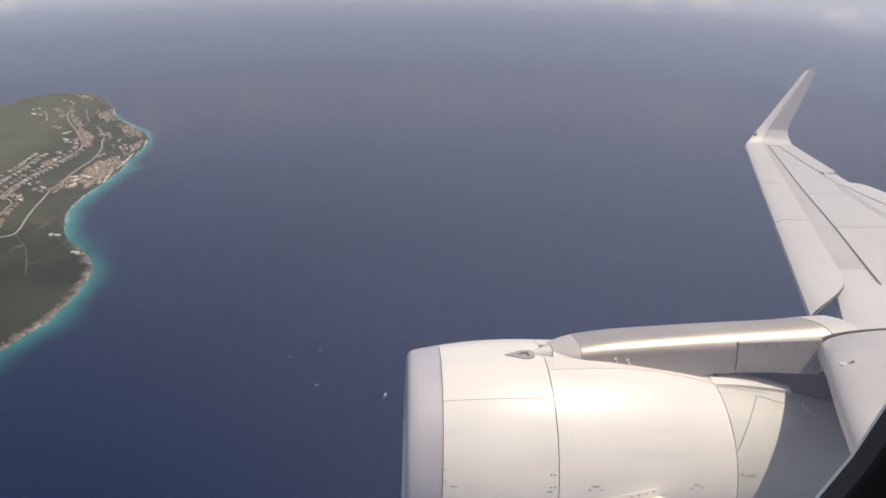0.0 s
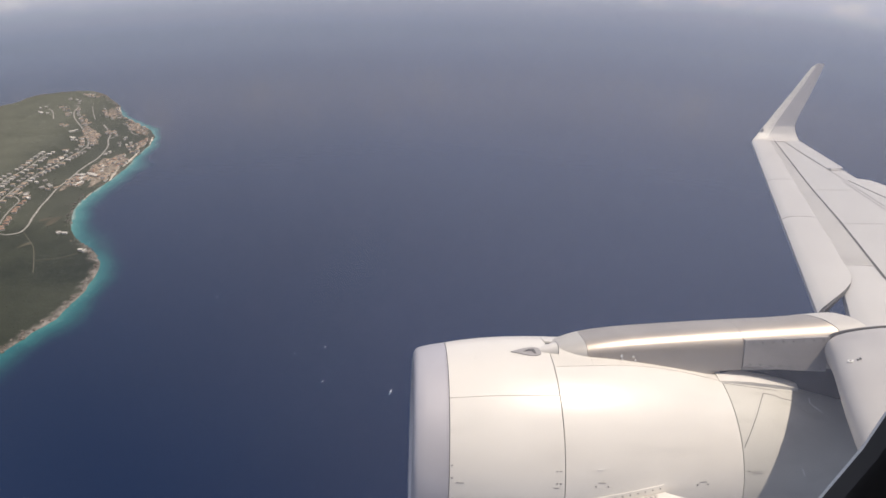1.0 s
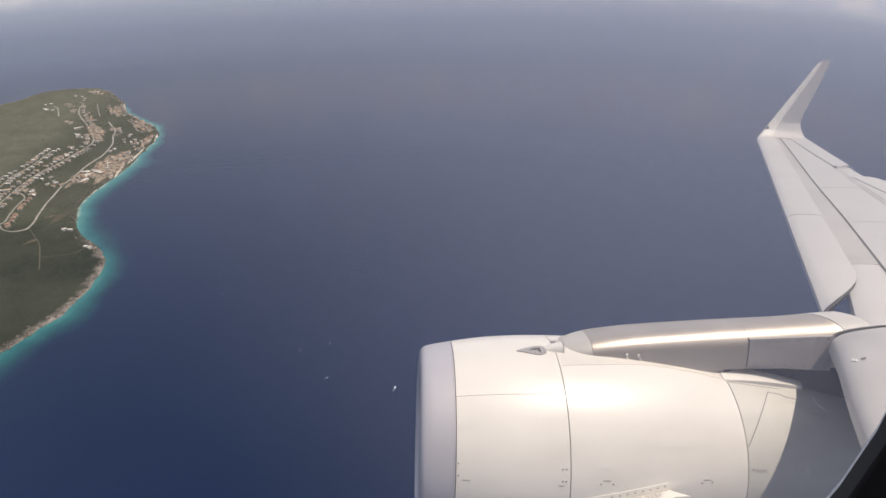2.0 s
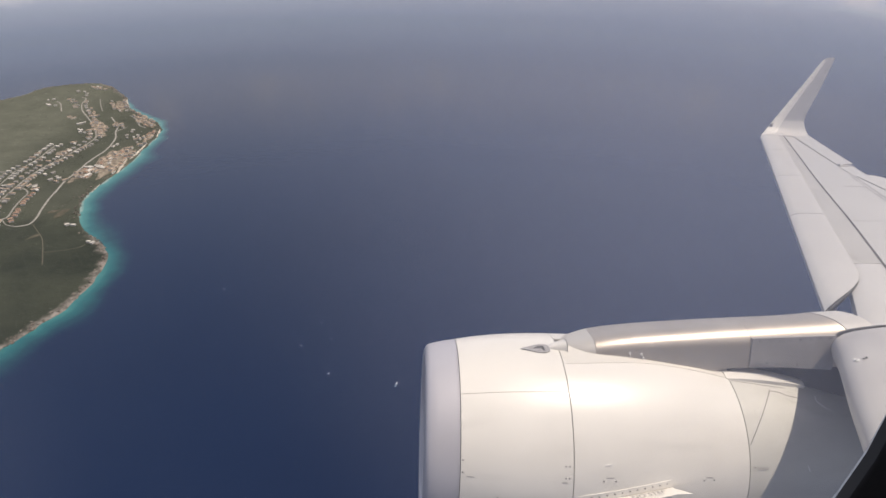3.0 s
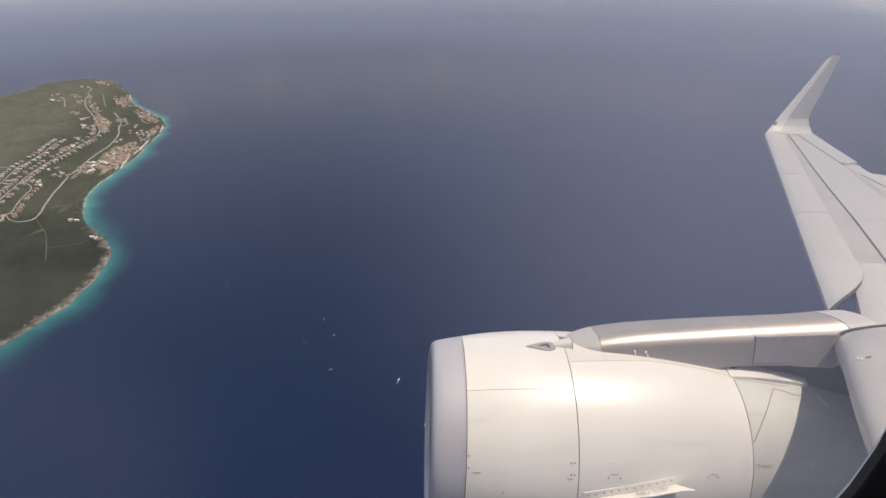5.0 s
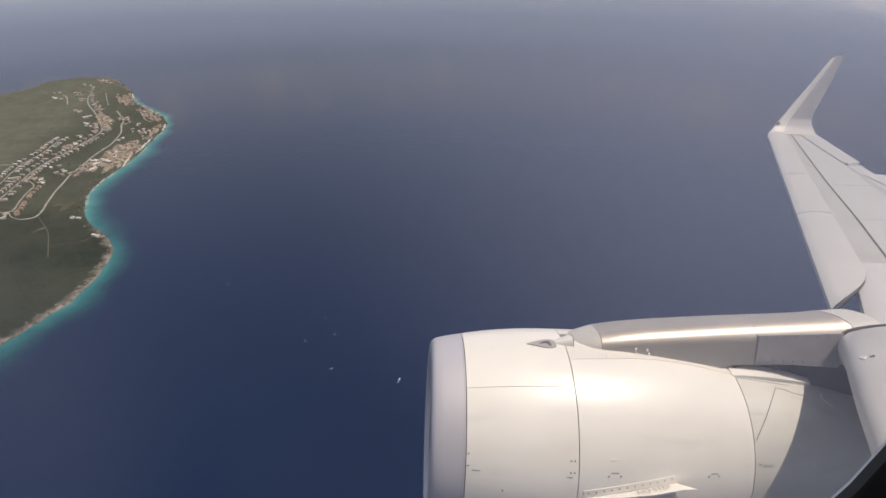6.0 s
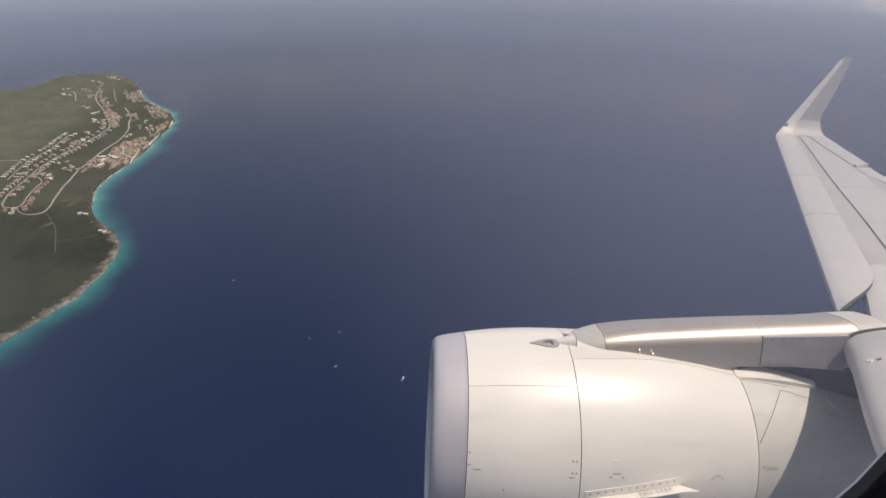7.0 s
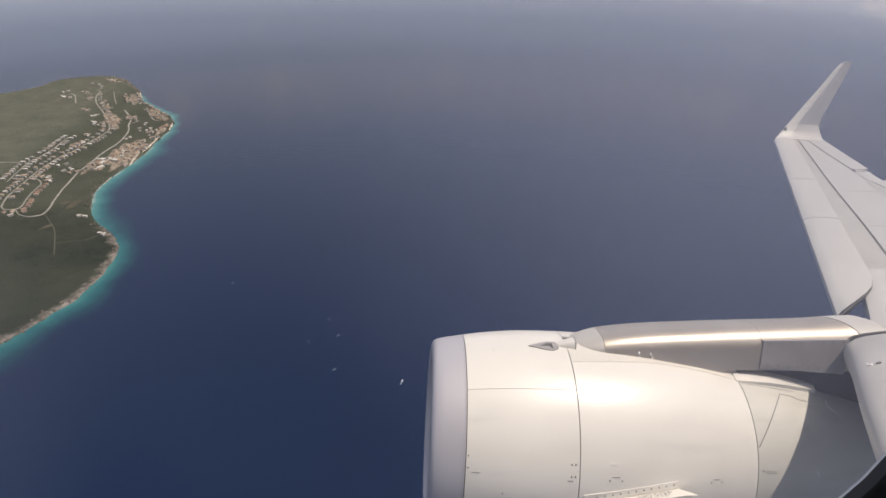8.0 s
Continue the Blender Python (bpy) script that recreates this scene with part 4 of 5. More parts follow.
def build_fuselage():
    """The hull round the cabin, a shell with its row of windows; closed at nose and tail."""
    yc, zc, rad = -1.715, -0.25, 1.98
    marks = [-7.3, 2.3, 12.8, 23.8]
    angles = marks + [35, 47, 60, 75, 90, 105, 120, 133, 145] + [180 - a for a in reversed(marks)] + [199, 212, 226, 240, 255, 270, 285, 300, 314, 328, 341]
    cols = []
    for k in range(-15, 24):
        cols += [0.53 * k - 0.115, 0.53 * k + 0.115]
    ends = [(-12.6, 0.30, -0.45), (-12.2, 0.52, -0.38), (-11.2, 0.80, -0.2), (-10.0, 0.94, -0.06), (-9.0, 0.99, 0.0)]
    tail = [(14.0, 0.96, 0.05), (17.0, 0.78, 0.3), (20.0, 0.52, 0.6), (23.0, 0.24, 0.85)]
    stations = ends + [(x, 1.0, 0.0) for x in cols] + tail
    verts = [Vector((x, yc + rad * s * math.cos(radians(a)), zc + dz + rad * s * math.sin(radians(a)))) for x, s, dz in stations for a in angles]
    n = len(angles)
    faces, panes = [], []
    for i in range(len(stations) - 1):
        mid = (stations[i][0] + stations[i + 1][0]) / 2
        body = len(ends) <= i and i + 1 < len(ends) + len(cols)
        column = body and (i - len(ends)) % 2 == 0
        for j in range(n):
            a, c = angles[j], angles[(j + 1) % n]
            face = (i * n + j, i * n + (j + 1) % n, (i + 1) * n + (j + 1) % n, (i + 1) * n + j)
            if abs(mid) < 0.41 and -7.4 < a and a < 23 and c < 24:
                continue
            if column and a in (2.3, 180 - 12.8):
                panes.append(face)
                continue
            faces.append(face)
    faces += [tuple(range(n)), tuple((len(stations) - 1) * n + j for j in range(n))]
    hull = link_mesh("fuselage", verts, faces, M_COWL, airplane, True, "white airliner hull with a row of windows")
    shell = hull.modifiers.new("shell", "SOLIDIFY")
    shell.thickness, shell.offset = 0.06, -1.0
    for face in panes:
        q = [verts[k] for k in face]
        out = Vector((0, q[0].y - yc, q[0].z - zc)).normalized()
        v, f = loft([[p - out * 0.02 for p in q], [p - out * 0.03 for p in q]])
        pane = link_mesh("cabin_window", v, f, M_PANE, hull, False)
        pane.visible_shadow = False
    v, f = loft([[Vector((x, y, z)) for x, y, z in ((-7.5, -3.4, zz), (12, -3.4, zz), (12, -0.08, zz), (-7.5, -0.08, zz))] for zz in (-1.12, -1.05)])
    link_mesh("cabin_floor", v, f, M_TRIM, hull, False)


build_fuselage()
build_engine()
build_pylon()
the_wing = build_wing()
build_inboard_slat(the_wing)
build_winglet(the_wing)
build_cabin_side()

# ---------------------------------------------------------------- sea and island
# coast of the headland, from the north shore round the point to the south
COAST = [(-2300, 1500), (-1700, 1690), (-1293, 1856), (-1200, 2010), (-1052, 2052), (-935, 1935), (-860, 1802), (-786, 1715), (-706, 1608), (-699, 1489), (-707, 1345), (-721, 1258), (-724, 1183), (-710, 1120), (-672, 1053), (-622, 1005), (-584, 948), (-573, 900), (-578, 812), (-596, 761), (-619, 713), (-660, 650), (-760, 560), (-1000, 420), (-2300, 200)]
shore = spline([(a, b, 0) for a, b in COAST], 9.0)
shore_xy = np.array([(p.x, p.y) for p in shore])
for i, p in enumerate(shore_xy):
    p += 7.0 * np.array(noise.noise_vector(Vector((p[0] * 0.02, p[1] * 0.02, 3.3)))[:2]) + 3.6 * np.array(noise.noise_vector(Vector((p[0] * 0.08, p[1] * 0.08, 7.1)))[:2])


def inland(pts):
    """Distance inside the coast (negative at sea) of plan points, an array of shape (n, 2)."""
    a, b = shore_xy[:-1], shore_xy[1:]
    d = b - a
    best = np.full(len(pts), 1e9)
    inside = np.zeros(len(pts), bool)
    ring = np.vstack([shore_xy, shore_xy[:1]])
    for k in range(len(a)):
        w = pts - a[k]
        t = np.clip((w @ d[k]) / (d[k] @ d[k]), 0, 1)
        best = np.minimum(best, np.hypot(*(w - t[:, None] * d[k]).T))
    for k in range(len(ring) - 1):
        (x0, y0), (x1, y1) = ring[k], ring[k + 1]
        cross = (y0 > pts[:, 1]) != (y1 > pts[:, 1])
        xi = x0 + (pts[:, 1] - y0) * (x1 - x0) / (y1 - y0 if y1 != y0 else 1e-9)
        inside ^= cross & (pts[:, 0] < xi)
    return np.where(inside, best, -best)


def ground_z(d, x, y):
    """Height of the land d metres inland."""
    low = 2.6 * smooth_step(0, 7, d) + 3.0 * smooth_step(10, 260, d) if d > 0 else max(d * 0.35, -3.0)
    roll = 1.6 * noise.noise(Vector((x * 0.012, y * 0.012, 0.5))) + 0.7 * noise.noise(Vector((x * 0.05, y * 0.05, 2.5)))
    return low + roll * smooth_step(4, 40, d)


def reef_depth(d, x, y):
    """Water depth d metres off the coast: a sandy shelf in the bay, a rocky drop at both capes."""
    slope = 0.27 + 0.4 * smooth_step(1380, 1640, y) - 0.04 * smooth_step(1040, 960, y)
    vary = 1 + 0.5 * noise.noise(Vector((x * 0.011, y * 0.011, 4.0)))
    return max(d, 0.0) * slope * vary + 3.2 * smooth_step(1060, 930, y) + 10.0 * smooth_step(1790, 1950, y) + 4.5 * math.exp(-(((y - 1015) / 55.0) ** 2))


def sheet(name, x0, x1, y0, y1, step, keep, height, material, attribute):
    nx, ny = int((x1 - x0) / step) + 1, int((y1 - y0) / step) + 1
    gx, gy = np.meshgrid(np.linspace(x0, x1, nx), np.linspace(y0, y1, ny))
    pts = np.column_stack([gx.ravel(), gy.ravel()])
    d = inland(pts)
    ok = keep(d)
    faces, used = [], {}
    for f in grid_faces(ny, nx):
        if any(ok[k] for k in f):
            faces.append(tuple(used.setdefault(k, len(used)) for k in f))
    order = sorted(used, key=used.get)
    verts = [(pts[k, 0], pts[k, 1], height(d[k], pts[k, 0], pts[k, 1])) for k in order]
    me = bpy.data.meshes.new(name)
    me.from_pydata(verts, [], faces)
    at = me.attributes.new(attribute, "FLOAT", "POINT")
    at.data.foreach_set("value", [float(d[k] + 13.0 * smooth_step(1000, 1060, pts[k, 1]) * smooth_step(1750, 1650, pts[k, 1]) if attribute == "inland" else reef_depth(-d[k], pts[k, 0], pts[k, 1])) for k in order])
    for poly in me.polygons:
        poly.use_smooth = True
    me.materials.append(material)
    return new(name, me)


tagged(sheet("ground", -1500, -540, 560, 2090, 7.0, lambda d: d > -9, ground_z, M_LAND, "inland"), "dry scrub headland with a rocky pale shore", "headland", kind="structure")

# the sea: one sheet to the horizon, finely divided off the headland
grid_x = [-14000, -8000, -4000, -2400] + [-1500 + 9 * k for k in range(127)] + [200, 1500, 4000, 8000, 14000]
grid_y = [-14000, -6000, -2000, 0] + [480 + 9 * k for k in range(181)] + [2600, 4000, 7000, 14000]
sea_xy = np.array([(x, y) for y in grid_y for x in grid_x], float)
sea_depth = np.full(len(sea_xy), 60.0)
near = (np.abs(sea_xy[:, 0] + 933) < 600) & (np.abs(sea_xy[:, 1] - 1290) < 820)
sea_depth[near] = [reef_depth(-d, x, y) for d, (x, y) in zip(inland(sea_xy[near]), sea_xy[near])]
sea_mesh = bpy.data.meshes.new("water")
sea_mesh.from_pydata([(x, y, 0.0) for x, y in sea_xy], [], grid_faces(len(grid_y), len(grid_x)))
sea_mesh.attributes.new("depth", "FLOAT", "POINT").data.foreach_set("value", [float(v) for v in sea_depth])
sea_mesh.materials.append(M_SEA)
tagged(new("water", sea_mesh), "deep blue sea, turquoise over the shelf along the coast", "sea", kind="structure")


# far cloud and haze painted as a glowing, see-through sheet over the horizon
def haze_material():
    m, n, l, p = node_material("painted_far_haze")
    pos = n.new("ShaderNodeNewGeometry").outputs["Position"]
    sep = n.new("ShaderNodeSeparateXYZ")
    l.new(pos, sep.inputs[0])
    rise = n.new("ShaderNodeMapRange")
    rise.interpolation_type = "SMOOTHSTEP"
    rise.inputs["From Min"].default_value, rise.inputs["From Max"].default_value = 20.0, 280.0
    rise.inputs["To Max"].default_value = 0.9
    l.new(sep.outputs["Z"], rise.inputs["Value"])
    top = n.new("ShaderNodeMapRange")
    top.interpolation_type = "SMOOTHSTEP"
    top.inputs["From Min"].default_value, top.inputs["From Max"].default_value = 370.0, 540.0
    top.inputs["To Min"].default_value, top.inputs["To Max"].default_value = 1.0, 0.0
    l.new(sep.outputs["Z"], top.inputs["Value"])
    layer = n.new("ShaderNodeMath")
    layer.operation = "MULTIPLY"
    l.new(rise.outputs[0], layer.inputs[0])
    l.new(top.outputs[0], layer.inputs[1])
    puffs = noise_tex(n, l, 0.0045, 7, 0.58, pos, (1.0, 1.0, 1.8))
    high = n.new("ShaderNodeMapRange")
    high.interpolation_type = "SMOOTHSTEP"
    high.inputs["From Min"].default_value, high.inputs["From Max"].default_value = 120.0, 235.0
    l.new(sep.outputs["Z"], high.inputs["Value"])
    cloud = n.new("ShaderNodeMapRange")
    cloud.interpolation_type = "SMOOTHSTEP"
    cloud.inputs["From Min"].default_value, cloud.inputs["From Max"].default_value = 0.50, 0.70
    l.new(puffs, cloud.inputs["Value"])
    lit = n.new("ShaderNodeMath")
    lit.operation = "MULTIPLY"
    l.new(high.outputs[0], lit.inputs[0])
    l.new(cloud.outputs[0], lit.inputs[1])
    # haze and sunlit cloud put into emission colour, brighter with height
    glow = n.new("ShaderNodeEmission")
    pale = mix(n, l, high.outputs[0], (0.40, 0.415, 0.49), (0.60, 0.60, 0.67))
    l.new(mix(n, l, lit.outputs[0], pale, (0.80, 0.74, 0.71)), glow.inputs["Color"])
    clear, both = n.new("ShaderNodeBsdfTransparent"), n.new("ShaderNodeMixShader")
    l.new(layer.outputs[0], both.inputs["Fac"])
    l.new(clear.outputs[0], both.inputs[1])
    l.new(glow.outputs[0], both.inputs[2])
    l.new(both.outputs[0], n["Material Output"].inputs["Surface"])
    return m


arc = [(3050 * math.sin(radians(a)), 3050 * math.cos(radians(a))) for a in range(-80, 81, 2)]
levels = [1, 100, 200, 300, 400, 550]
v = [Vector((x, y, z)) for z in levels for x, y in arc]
tagged(link_mesh("backdrop", v, grid_faces(len(levels), len(arc)), haze_material(), None, True), "glowing sheet painting pale lavender haze and cloud far over the sea", "haze", kind="structure")


def land_at(x, y):
    d = float(inland(np.array([[x, y]]))[0])
    return d, ground_z(d, x, y)


# ---------------------------------------------------------------- roads
ROADS = [
    ([(-799, 1058), (-779, 1067), (-777, 1092), (-786, 1133), (-793, 1177), (-798, 1221), (-803, 1269), (-800, 1305), (-799, 1377), (-791, 1433), (-790, 1477), (-797, 1529), (-818, 1584), (-824, 1611), (-848, 1657), (-876, 1701)], 6.5),
    ([(-818, 1584), (-802, 1615)], 5.0),
    ([(-871, 1098), (-885, 1144), (-888, 1191), (-891, 1282), (-881, 1354), (-865, 1397), (-858, 1448), (-850, 1502), (-854, 1550), (-899, 1636), (-941, 1701), (-980, 1759), (-1007, 1817), (-1020, 1875), (-1040, 1890)], 7.0),
    ([(-925, 1212), (-936, 1312), (-928, 1349), (-921, 1394), (-923, 1445), (-921, 1480)], 4.5),
    ([(-884, 1234), (-864, 1223), (-849, 1202), (-847, 1170), (-842, 1135), (-833, 1100), (-838, 1087), (-859, 1085), (-871, 1098)], 5.5),
    ([(-773, 1070), (-740, 1029), (-723, 1006), (-698, 956), (-681, 919)], 2.6),
    ([(-1400, 1300), (-998, 1316), (-936, 1312)], 4.5),
    ([(-977, 1871), (-949, 1809), (-920, 1751)], 5.0),
    ([(-1090, 1840), (-1069, 1819), (-1035, 1751)], 6.0),
    ([(-829, 1716), (-803, 1686), (-772, 1631), (-749, 1613)], 5.5),
    ([(-799, 1058), (-820, 1066), (-838, 1087)], 3.6),
    ([(-698, 961), (-651, 972), (-633, 992)], 1.8),
    ([(-854, 1550), (-835, 1554)], 5.0),
]
road_lines = []
for pts, width in ROADS:
    line = spline([(a, b, 0) for a, b in pts], 8.0)
    road_lines.append(line)
    rows, deep = [], []
    for i, p in enumerate(line):
        t = (line[min(i + 1, len(line) - 1)] - line[max(i - 1, 0)]).normalized()
        s = Vector((-t.y, t.x, 0)) * width * 0.27
        row = []
        for q in (p - s, p, p + s):
            row.append(Vector((q.x, q.y, land_at(q.x, q.y)[1] + 0.5)))
        rows.append(row)
        deep.append([Vector((0, 0, -1.2))] * 3)
    v, f = slab(rows, deep)
    track = width < 3
    tagged(link_mesh("track" if track else "road", v, f, M_TRACK if track else M_ROAD, None, False), "faint dirt track through scrub" if track else "pale unpaved road through scrub", "road", kind="structure")


def lot(cx, cy, rx, ry, turn, seed, material=M_SAND, label="bare sandy building plot"):
    """Bare sandy building plot with an uneven outline."""
    rows = []
    n = 36
    for q in (0.02, 0.5, 0.8, 1.0):
        row = []
        for k in range(n):
            a = k * math.tau / n
            r = q * (1 + 0.35 * noise.noise(Vector((math.cos(a) * 1.6, math.sin(a) * 1.6, seed))) + 0.25 * noise.noise(Vector((math.cos(a) * 4.0, math.sin(a) * 4.0, seed + 5))))
            u, w = rx * r * math.cos(a), ry * r * math.sin(a)
            x, y = cx + u * math.cos(turn) - w * math.sin(turn), cy + u * math.sin(turn) + w * math.cos(turn)
            d, z = land_at(x, y)
            row.append(Vector((x, y, z + 0.35)))
        rows.append(row)
    v = [p for r in rows for p in r]
    tagged(link_mesh("bare_lot", v, grid_faces(4, n, True) + [tuple(range(n))], material, None, True), label, "bare ground", kind="structure")


for k, (cx, cy, rx, ry, turn) in enumerate([(-743, 1385, 98, 31, 1.66), (-778, 1305, 34, 20, 1.9), (-770, 1662, 62, 14, 2.3), (-716, 1550, 45, 9, 1.6), (-875, 1615, 62, 15, 2.1), (-880, 1425, 24, 12, 1.5), (-843, 1550, 14, 8, 0.2), (-893, 1810, 55, 12, 2.05), (-790, 1290, 30, 8, 1.6), (-985, 2000, 50, 7, 2.9)]):
    lot(cx, cy, rx, ry, turn, k * 3.7)
for k, (cx, cy, rx, ry, turn) in enumerate([(-884, 1850, 42, 6, 2.1), (-818, 1752, 30, 4, 2.2), (-707, 1440, 48, 2.6, 1.55), (-712, 1345, 46, 2.6, 1.66), (-702, 1570, 34, 2.8, 1.75), (-723, 1215, 34, 2.6, 1.57), (-716, 1160, 22, 2.4, 1.75)]):
    lot(cx, cy, rx, ry, turn, 70 + k * 1.9, M_BEACH, "pale sandy strip of beach")
for k, (cx, cy, rx, ry, turn) in enumerate([(-738, 1112, 22, 8, 1.3), (-757, 1120, 10, 6, 0.4), (-745, 1020, 14, 5, 1.0)]):
    lot(cx, cy, rx, ry, turn, 40 + k * 2.3, M_EARTH, "bare brownish earth among the scrub")


# ---------------------------------------------------------------- houses
def house_kind(w, d, h, roof, hip, wing_l=0.0):
    """One house at the origin: rendered walls and a hipped or flat roof with eaves."""
    root = tagged(new("house"), "small rendered house with a " + ("pale flat roof" if not hip else "tiled hipped roof"), "house", "houses of the settlement")
    boxes = [(-w / 2, w / 2, -d / 2, d / 2)]
    if wing_l:
        boxes.append((-w / 2, -w / 2 + w * 0.45, d / 2 - 0.2, d / 2 + wing_l))
    for x0, x1, y0, y1 in boxes:
        v, f = loft([[Vector((x0, y0, z)), Vector((x1, y0, z)), Vector((x1, y1, z)), Vector((x0, y1, z))] for z in (-1.6, h)])
        link_mesh("wall", v, f, M_WALL, root, False)
        e = 0.55
        a = [Vector((x0 - e, y0 - e, h)), Vector((x1 + e, y0 - e, h)), Vector((x1 + e, y1 + e, h)), Vector((x0 - e, y1 + e, h))]
        b = [p + Vector((0, 0, 0.25)) for p in a]
        if hip:
            k = min(x1 - x0, y1 - y0) * 0.46
            mx, my = (x0 + x1) / 2, (y0 + y1) / 2
            hx, hy = max((x1 - x0) / 2 - k, 0.1), max((y1 - y0) / 2 - k, 0.1)
            c = [Vector((mx - hx, my - hy, h + hip)), Vector((mx + hx, my - hy, h + hip)), Vector((mx + hx, my + hy, h + hip)), Vector((mx - hx, my + hy, h + hip))]
        else:
            c = [p + Vector((0, 0, 0.35)) for p in a]
        v, f = loft([a, b, c])
        link_mesh("roof", v, f, roof, root, False)
    return root


KINDS = [house_kind(7.5, 6, 3.2, ROOFS[0], 2.0), house_kind(8, 6.2, 3.4, ROOFS[1], 2.1, 4.0), house_kind(7, 6, 3.6, ROOFS[2], 0), house_kind(8, 6, 3.2, ROOFS[3], 1.8), house_kind(8, 7, 6.0, ROOFS[1], 1.9), house_kind(14, 9, 4.0, ROOFS[2], 0, 6.0)]
used_kind = set()
placed = []
rng = random.Random(11)


def put_house(x, y, turn, kind):
    d, z = land_at(x, y)
    if d < 7 or any((x - a) ** 2 + (y - b) ** 2 < 72 for a, b in placed):
        return
    placed.append((x, y))
    m = pose(x, y, z, 0, 0, math.degrees(turn)) @ Matrix.Diagonal((rng.uniform(0.72, 0.90), rng.uniform(0.98, 1.32), rng.uniform(0.85, 1.0), 1.0))
    if kind in used_kind:
        copy_thing(KINDS[kind], m)
    else:
        used_kind.add(kind)
        KINDS[kind].matrix_basis = m


def row_of_houses(line, start, end, gap, sides, kinds):
    total, nxt = 0.0, 0.0
    length = sum((b - a).length for a, b in zip(line, line[1:]))
    for a, b in zip(line, line[1:]):
        seg = (b - a).length
        while nxt < total + seg:
            q = nxt / length
            if start <= q <= end:
                p = a + (b - a) * ((nxt - total) / seg)
                t = (b - a).normalized()
                for s in sides:
                    if rng.random() < 0.9:
                        o = p + Vector((-t.y, t.x, 0)) * s * rng.uniform(10.5, 13.5)
                        put_house(o.x, o.y, math.atan2(t.y, t.x) + rng.uniform(-0.15, 0.15), rng.choice(kinds))
            nxt += gap * rng.uniform(0.9, 1.25)
        total += seg


row_of_houses(road_lines[2], 0.04, 0.50, 11.5, (-1, 1), (1, 1, 2, 3, 3, 4))
row_of_houses(road_lines[2], 0.50, 0.60, 11.5, (-1, 1), (1, 4, 2))
row_of_houses(road_lines[2], 0.60, 0.93, 17.0, (-1,), (1, 3, 4))
row_of_houses(road_lines[3], 0.03, 1.0, 11.5, (-1, 1), (1, 2, 3, 2))
row_of_houses(road_lines[4], 0.25, 0.9, 8.5, (1,), (0, 0, 1, 0))
row_of_houses(road_lines[4], 0.0, 0.22, 12.0, (1,), (1, 3))
row_of_houses(road_lines[10], 0.4, 1.0, 12.0, (-1, 1), (0, 2))
# (from, to, half width, count, kinds): clusters strung out along the settlement
STRIPS = [
    ((-782, 1284), (-763, 1345), 19, 34, (1, 4, 0, 5)), ((-758, 1320), (-754, 1395), 16, 34, (1, 4, 2, 0)),
    ((-752, 1395), (-738, 1465), 14, 26, (1, 4, 4, 0)), ((-783, 1449), (-780, 1486), 7, 5, (3, 2)),
    ((-812, 1708), (-735, 1622), 13, 22, (1, 4, 4, 0)), ((-724, 1512), (-712, 1585), 9, 16, (1, 4, 0)),
    ((-795, 1610), (-745, 1525), 18, 9, (2, 3)), ((-744, 1530), (-722, 1490), 9, 5, (1, 3)),
    ((-1087, 1966), (-1021, 1909), 12, 7, (3, 2)), ((-1055, 2012), (-980, 1930), 14, 12, (1, 3, 2)),
    ((-925, 1865), (-868, 1748), 20, 18, (1, 3, 4)), ((-840, 1640), (-812, 1612), 10, 8, (1, 4)),
    ((-1130, 1885), (-1065, 1785), 14, 8, (2, 5)), ((-1056, 1866), (-1012, 1782), 12, 9, (1, 3, 4)),
    ((-1004, 1718), (-965, 1672), 9, 6, (2, 1)), ((-945, 1660), (-932, 1645), 5, 2, (5,)),
    ((-972, 1785), (-925, 1695), 10, 9, (1, 3)), ((-908, 1668), (-842, 1562), 13, 18, (1, 4, 1)),
    ((-904, 1588), (-876, 1548), 9, 5, (5, 2)), ((-866, 1318), (-812, 1262), 12, 15, (3, 2, 1)),
    ((-722, 1310), (-716, 1470), 7, 26, (1, 4, 0, 1)), ((-714, 1470), (-714, 1595), 7, 20, (1, 4, 0, 1)),
    ((-736, 1640), (-865, 1800), 8, 18, (1, 4, 0)), ((-862, 1249), (-833, 1218), 6, 5, (3, 2)), ((-885, 1500), (-868, 1440), 8, 7, (1, 2)),
]
for (xa, ya), (xb, yb), half, count, kinds in STRIPS:
    t = Vector((xb - xa, yb - ya, 0)).normalized()
    for k in range(count):
        q, w = rng.random(), rng.uniform(-half, half)
        put_house(xa + (xb - xa) * q - t.y * w, ya + (yb - ya) * q + t.x * w, math.atan2(t.y, t.x) + rng.choice((0, 1.571)) + rng.uniform(-0.2, 0.2), rng.choice(kinds))
for x, y, kind in ((-875, 1424, 5), (-868, 1436, 5), (-880, 1412, 5), (-704, 1062, 2), (-692, 1060, 2), (-634, 993, 2), (-626, 990, 2)):
    put_house(x, y, rng.uniform(0, 3), kind)

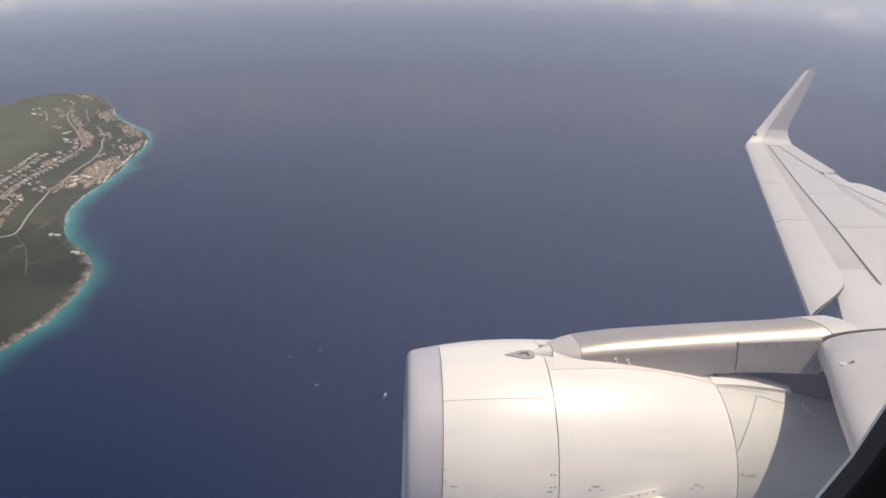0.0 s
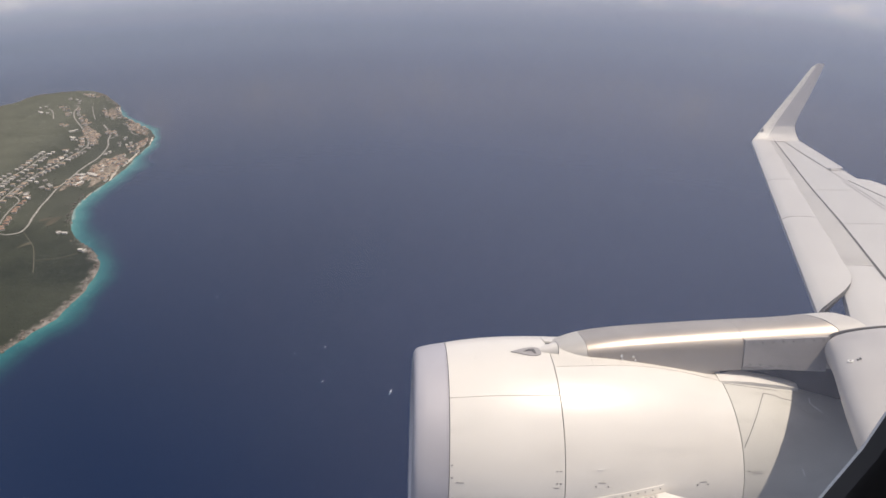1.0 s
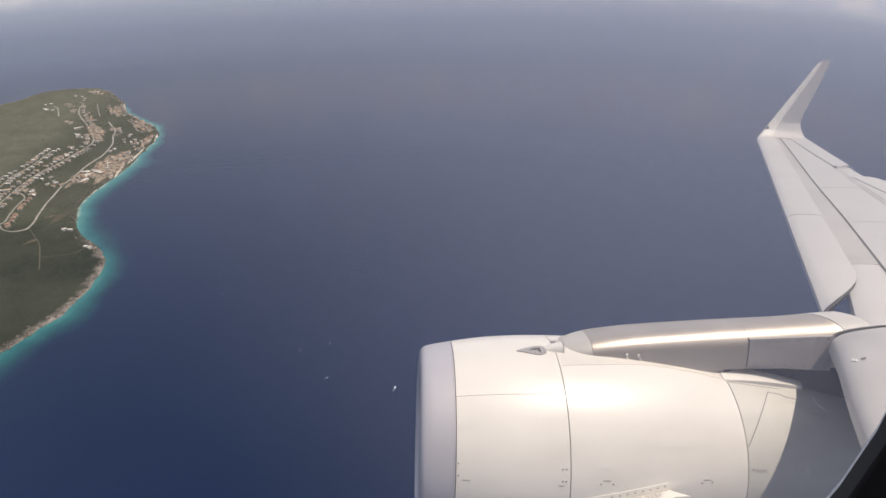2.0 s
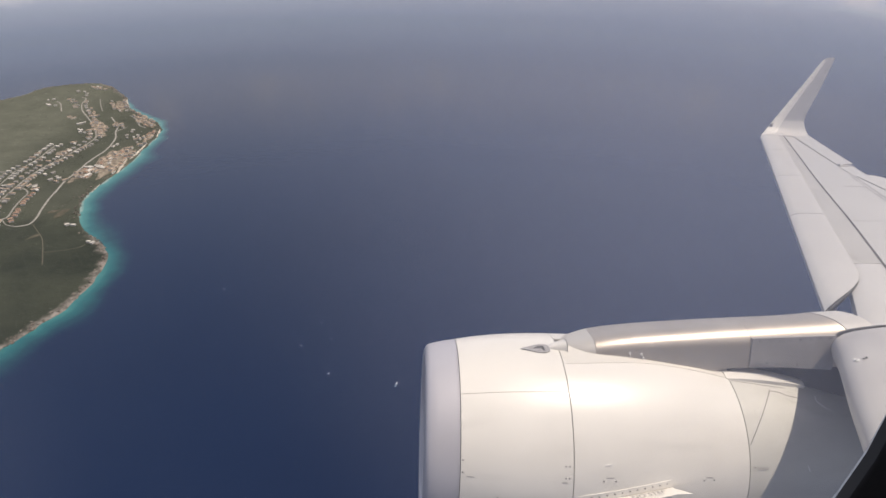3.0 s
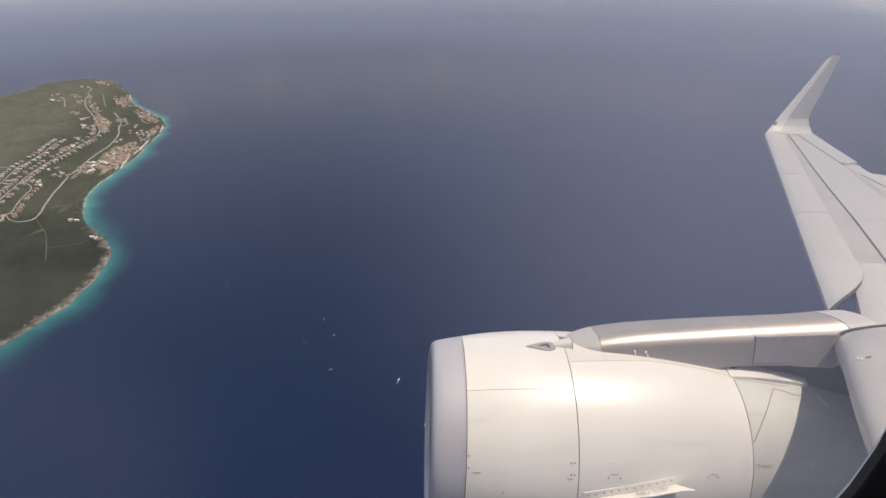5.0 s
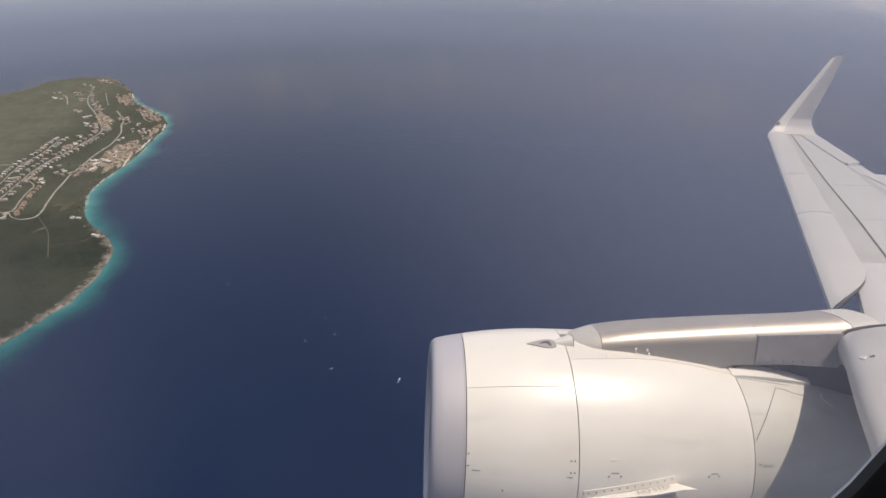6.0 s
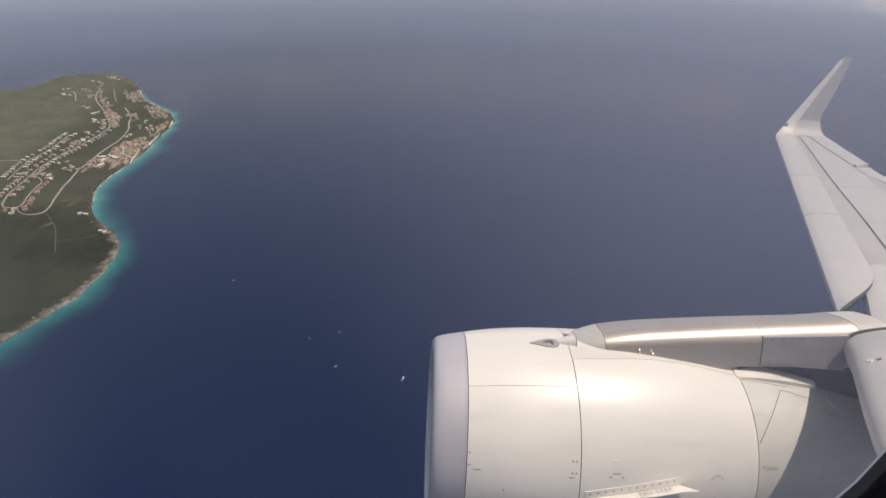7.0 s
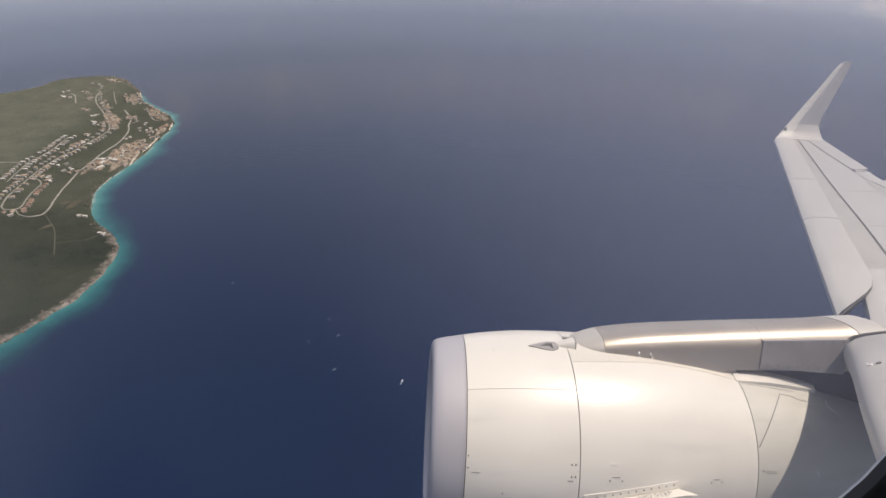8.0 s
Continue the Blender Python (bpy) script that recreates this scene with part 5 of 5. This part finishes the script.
# ---------------------------------------------------------------- scrub
def scrub(count):
    base = bmesh.new()
    bmesh.ops.create_icosphere(base, subdivisions=1, radius=1.0)
    bv = np.array([v.co for v in base.verts])
    bf = np.array([[v.index for v in f.verts] for f in base.faces])
    base.free()
    r = np.random.RandomState(5)
    pts = np.column_stack([r.uniform(-1400, -560, count), r.uniform(600, 2040, count)])
    d = inland(pts)
    verts, faces = [], []
    roads = np.array([(p.x, p.y) for line in road_lines for p in line])
    homes = np.array(placed)
    for (x, y), dd in zip(pts, d):
        if x < -900 and y > 1150 and r.rand() < 0.7:
            continue
        if dd < 9 or noise.noise(Vector((x * 0.012, y * 0.012, 9.0))) < -0.28 + 0.3 * r.rand():
            continue
        if np.min(np.hypot(roads[:, 0] - x, roads[:, 1] - y)) < 8 or np.min(np.hypot(homes[:, 0] - x, homes[:, 1] - y)) < 8:
            continue
        s = r.uniform(0.5, 1.25)
        q = bv * (1 + 0.35 * r.standard_normal((len(bv), 1))) * np.array([s, s, s * 0.45])
        z = ground_z(dd, x, y)
        faces.append(bf + len(verts) * len(bv))
        verts.append(q + np.array([x, y, z + s * 0.15]))
    me = bpy.data.meshes.new("scrub")
    me.from_pydata(np.vstack(verts).tolist(), [], np.vstack(faces).tolist())
    me.materials.append(M_BUSH)
    tagged(new("scrub", me), "low dark green dry scrub", "scrub", kind="stuff")


scrub(24000)


def shore_rocks(count):
    """Broken limestone blocks along the waterline."""
    r = np.random.RandomState(8)
    box = np.array([(a, c, e) for e in (-1, 1) for c in (-1, 1) for a in (-1, 1)], float)
    quads = np.array([(0, 1, 3, 2), (4, 6, 7, 5), (0, 4, 5, 1), (2, 3, 7, 6), (0, 2, 6, 4), (1, 5, 7, 3)])
    verts, faces = [], []
    pts = shore_xy[r.randint(0, len(shore_xy) - 1, count)] + r.normal(0, 7.0, (count, 2))
    for (x, y), d in zip(pts, inland(pts)):
        if not (-1350 < x < -550 and 600 < y < 2050):
            continue
        z = ground_z(d, x, y)
        rich = 0.5 + noise.noise(Vector((x * 0.02, y * 0.02, 6.0)))
        if d < -1.5 or d > 26 or r.rand() > rich:
            continue
        s = r.uniform(0.5, 1.7)
        q = box * (1 + 0.4 * r.standard_normal((8, 1))) * np.array([s, s * r.uniform(0.6, 1.2), s * 0.6])
        t = r.uniform(0, 3)
        q = q @ np.array([[math.cos(t), math.sin(t), 0], [-math.sin(t), math.cos(t), 0], [0, 0, 1]])
        faces.append(quads + 8 * len(verts))
        verts.append(q + np.array([x, y, max(z, 0) + s * 0.2]))
    me = bpy.data.meshes.new("shore_rocks")
    me.from_pydata(np.vstack(verts).tolist(), [], np.vstack(faces).tolist())
    me.materials.append(M_ROCK)
    tagged(new("shore_rocks", me), "broken pale limestone along the waterline", "rocks", kind="stuff")


shore_rocks(5000)

# ---------------------------------------------------------------- boats
def boat(x, y, turn, length):
    root = tagged(new("boat"), "small white motor boat with a foam wake", "boat", "boats off the headland")
    secs = []
    for q, w, z in ((-0.5, 0.15, 0.0), (-0.48, 0.17, 0.0), (0.0, 0.18, 0.0), (0.3, 0.12, 0.03), (0.5, 0.01, 0.08)):
        secs.append([Vector((q * length, s * w * length, h * length)) for s, h in ((-1, 0.12 + z), (-0.6, -0.03), (0.6, -0.03), (1, 0.12 + z))])
    v, f = loft(secs)
    link_mesh("hull", v, f, M_HULL, root, False)
    v, f = loft([[Vector((q * length, s * 0.1 * length, h * length)) for s, h in ((-1, 0.1), (-0.8, 0.26), (0.8, 0.26), (1, 0.1))] for q in (-0.3, 0.12)])
    link_mesh("cabin", v, f, M_HULL, root, False)
    v, f = slab([[Vector((-0.5 * length, -0.1 * length, 0.16)), Vector((-0.5 * length, 0.1 * length, 0.16))], [Vector((-1.6 * length, -0.26 * length, 0.16)), Vector((-1.6 * length, 0.22 * length, 0.16))]], [[Vector((0, 0, -0.3))] * 2] * 2)
    link_mesh("wake", v, f, M_FOAM, root, False)
    root.matrix_basis = pose(x, y, 0, 0, 0, turn)


for x, y, turn, length in ((-66, 602, 70, 3.4), (-159, 626, 20, 1.9), (-205, 686, 140, 1.7), (-162, 699, 60, 1.8), (-34, 522, 80, 1.8), (-352, 835, 200, 1.6), (-181, 738, 100, 1.5)):
    boat(x, y, turn, 1.35 * length)
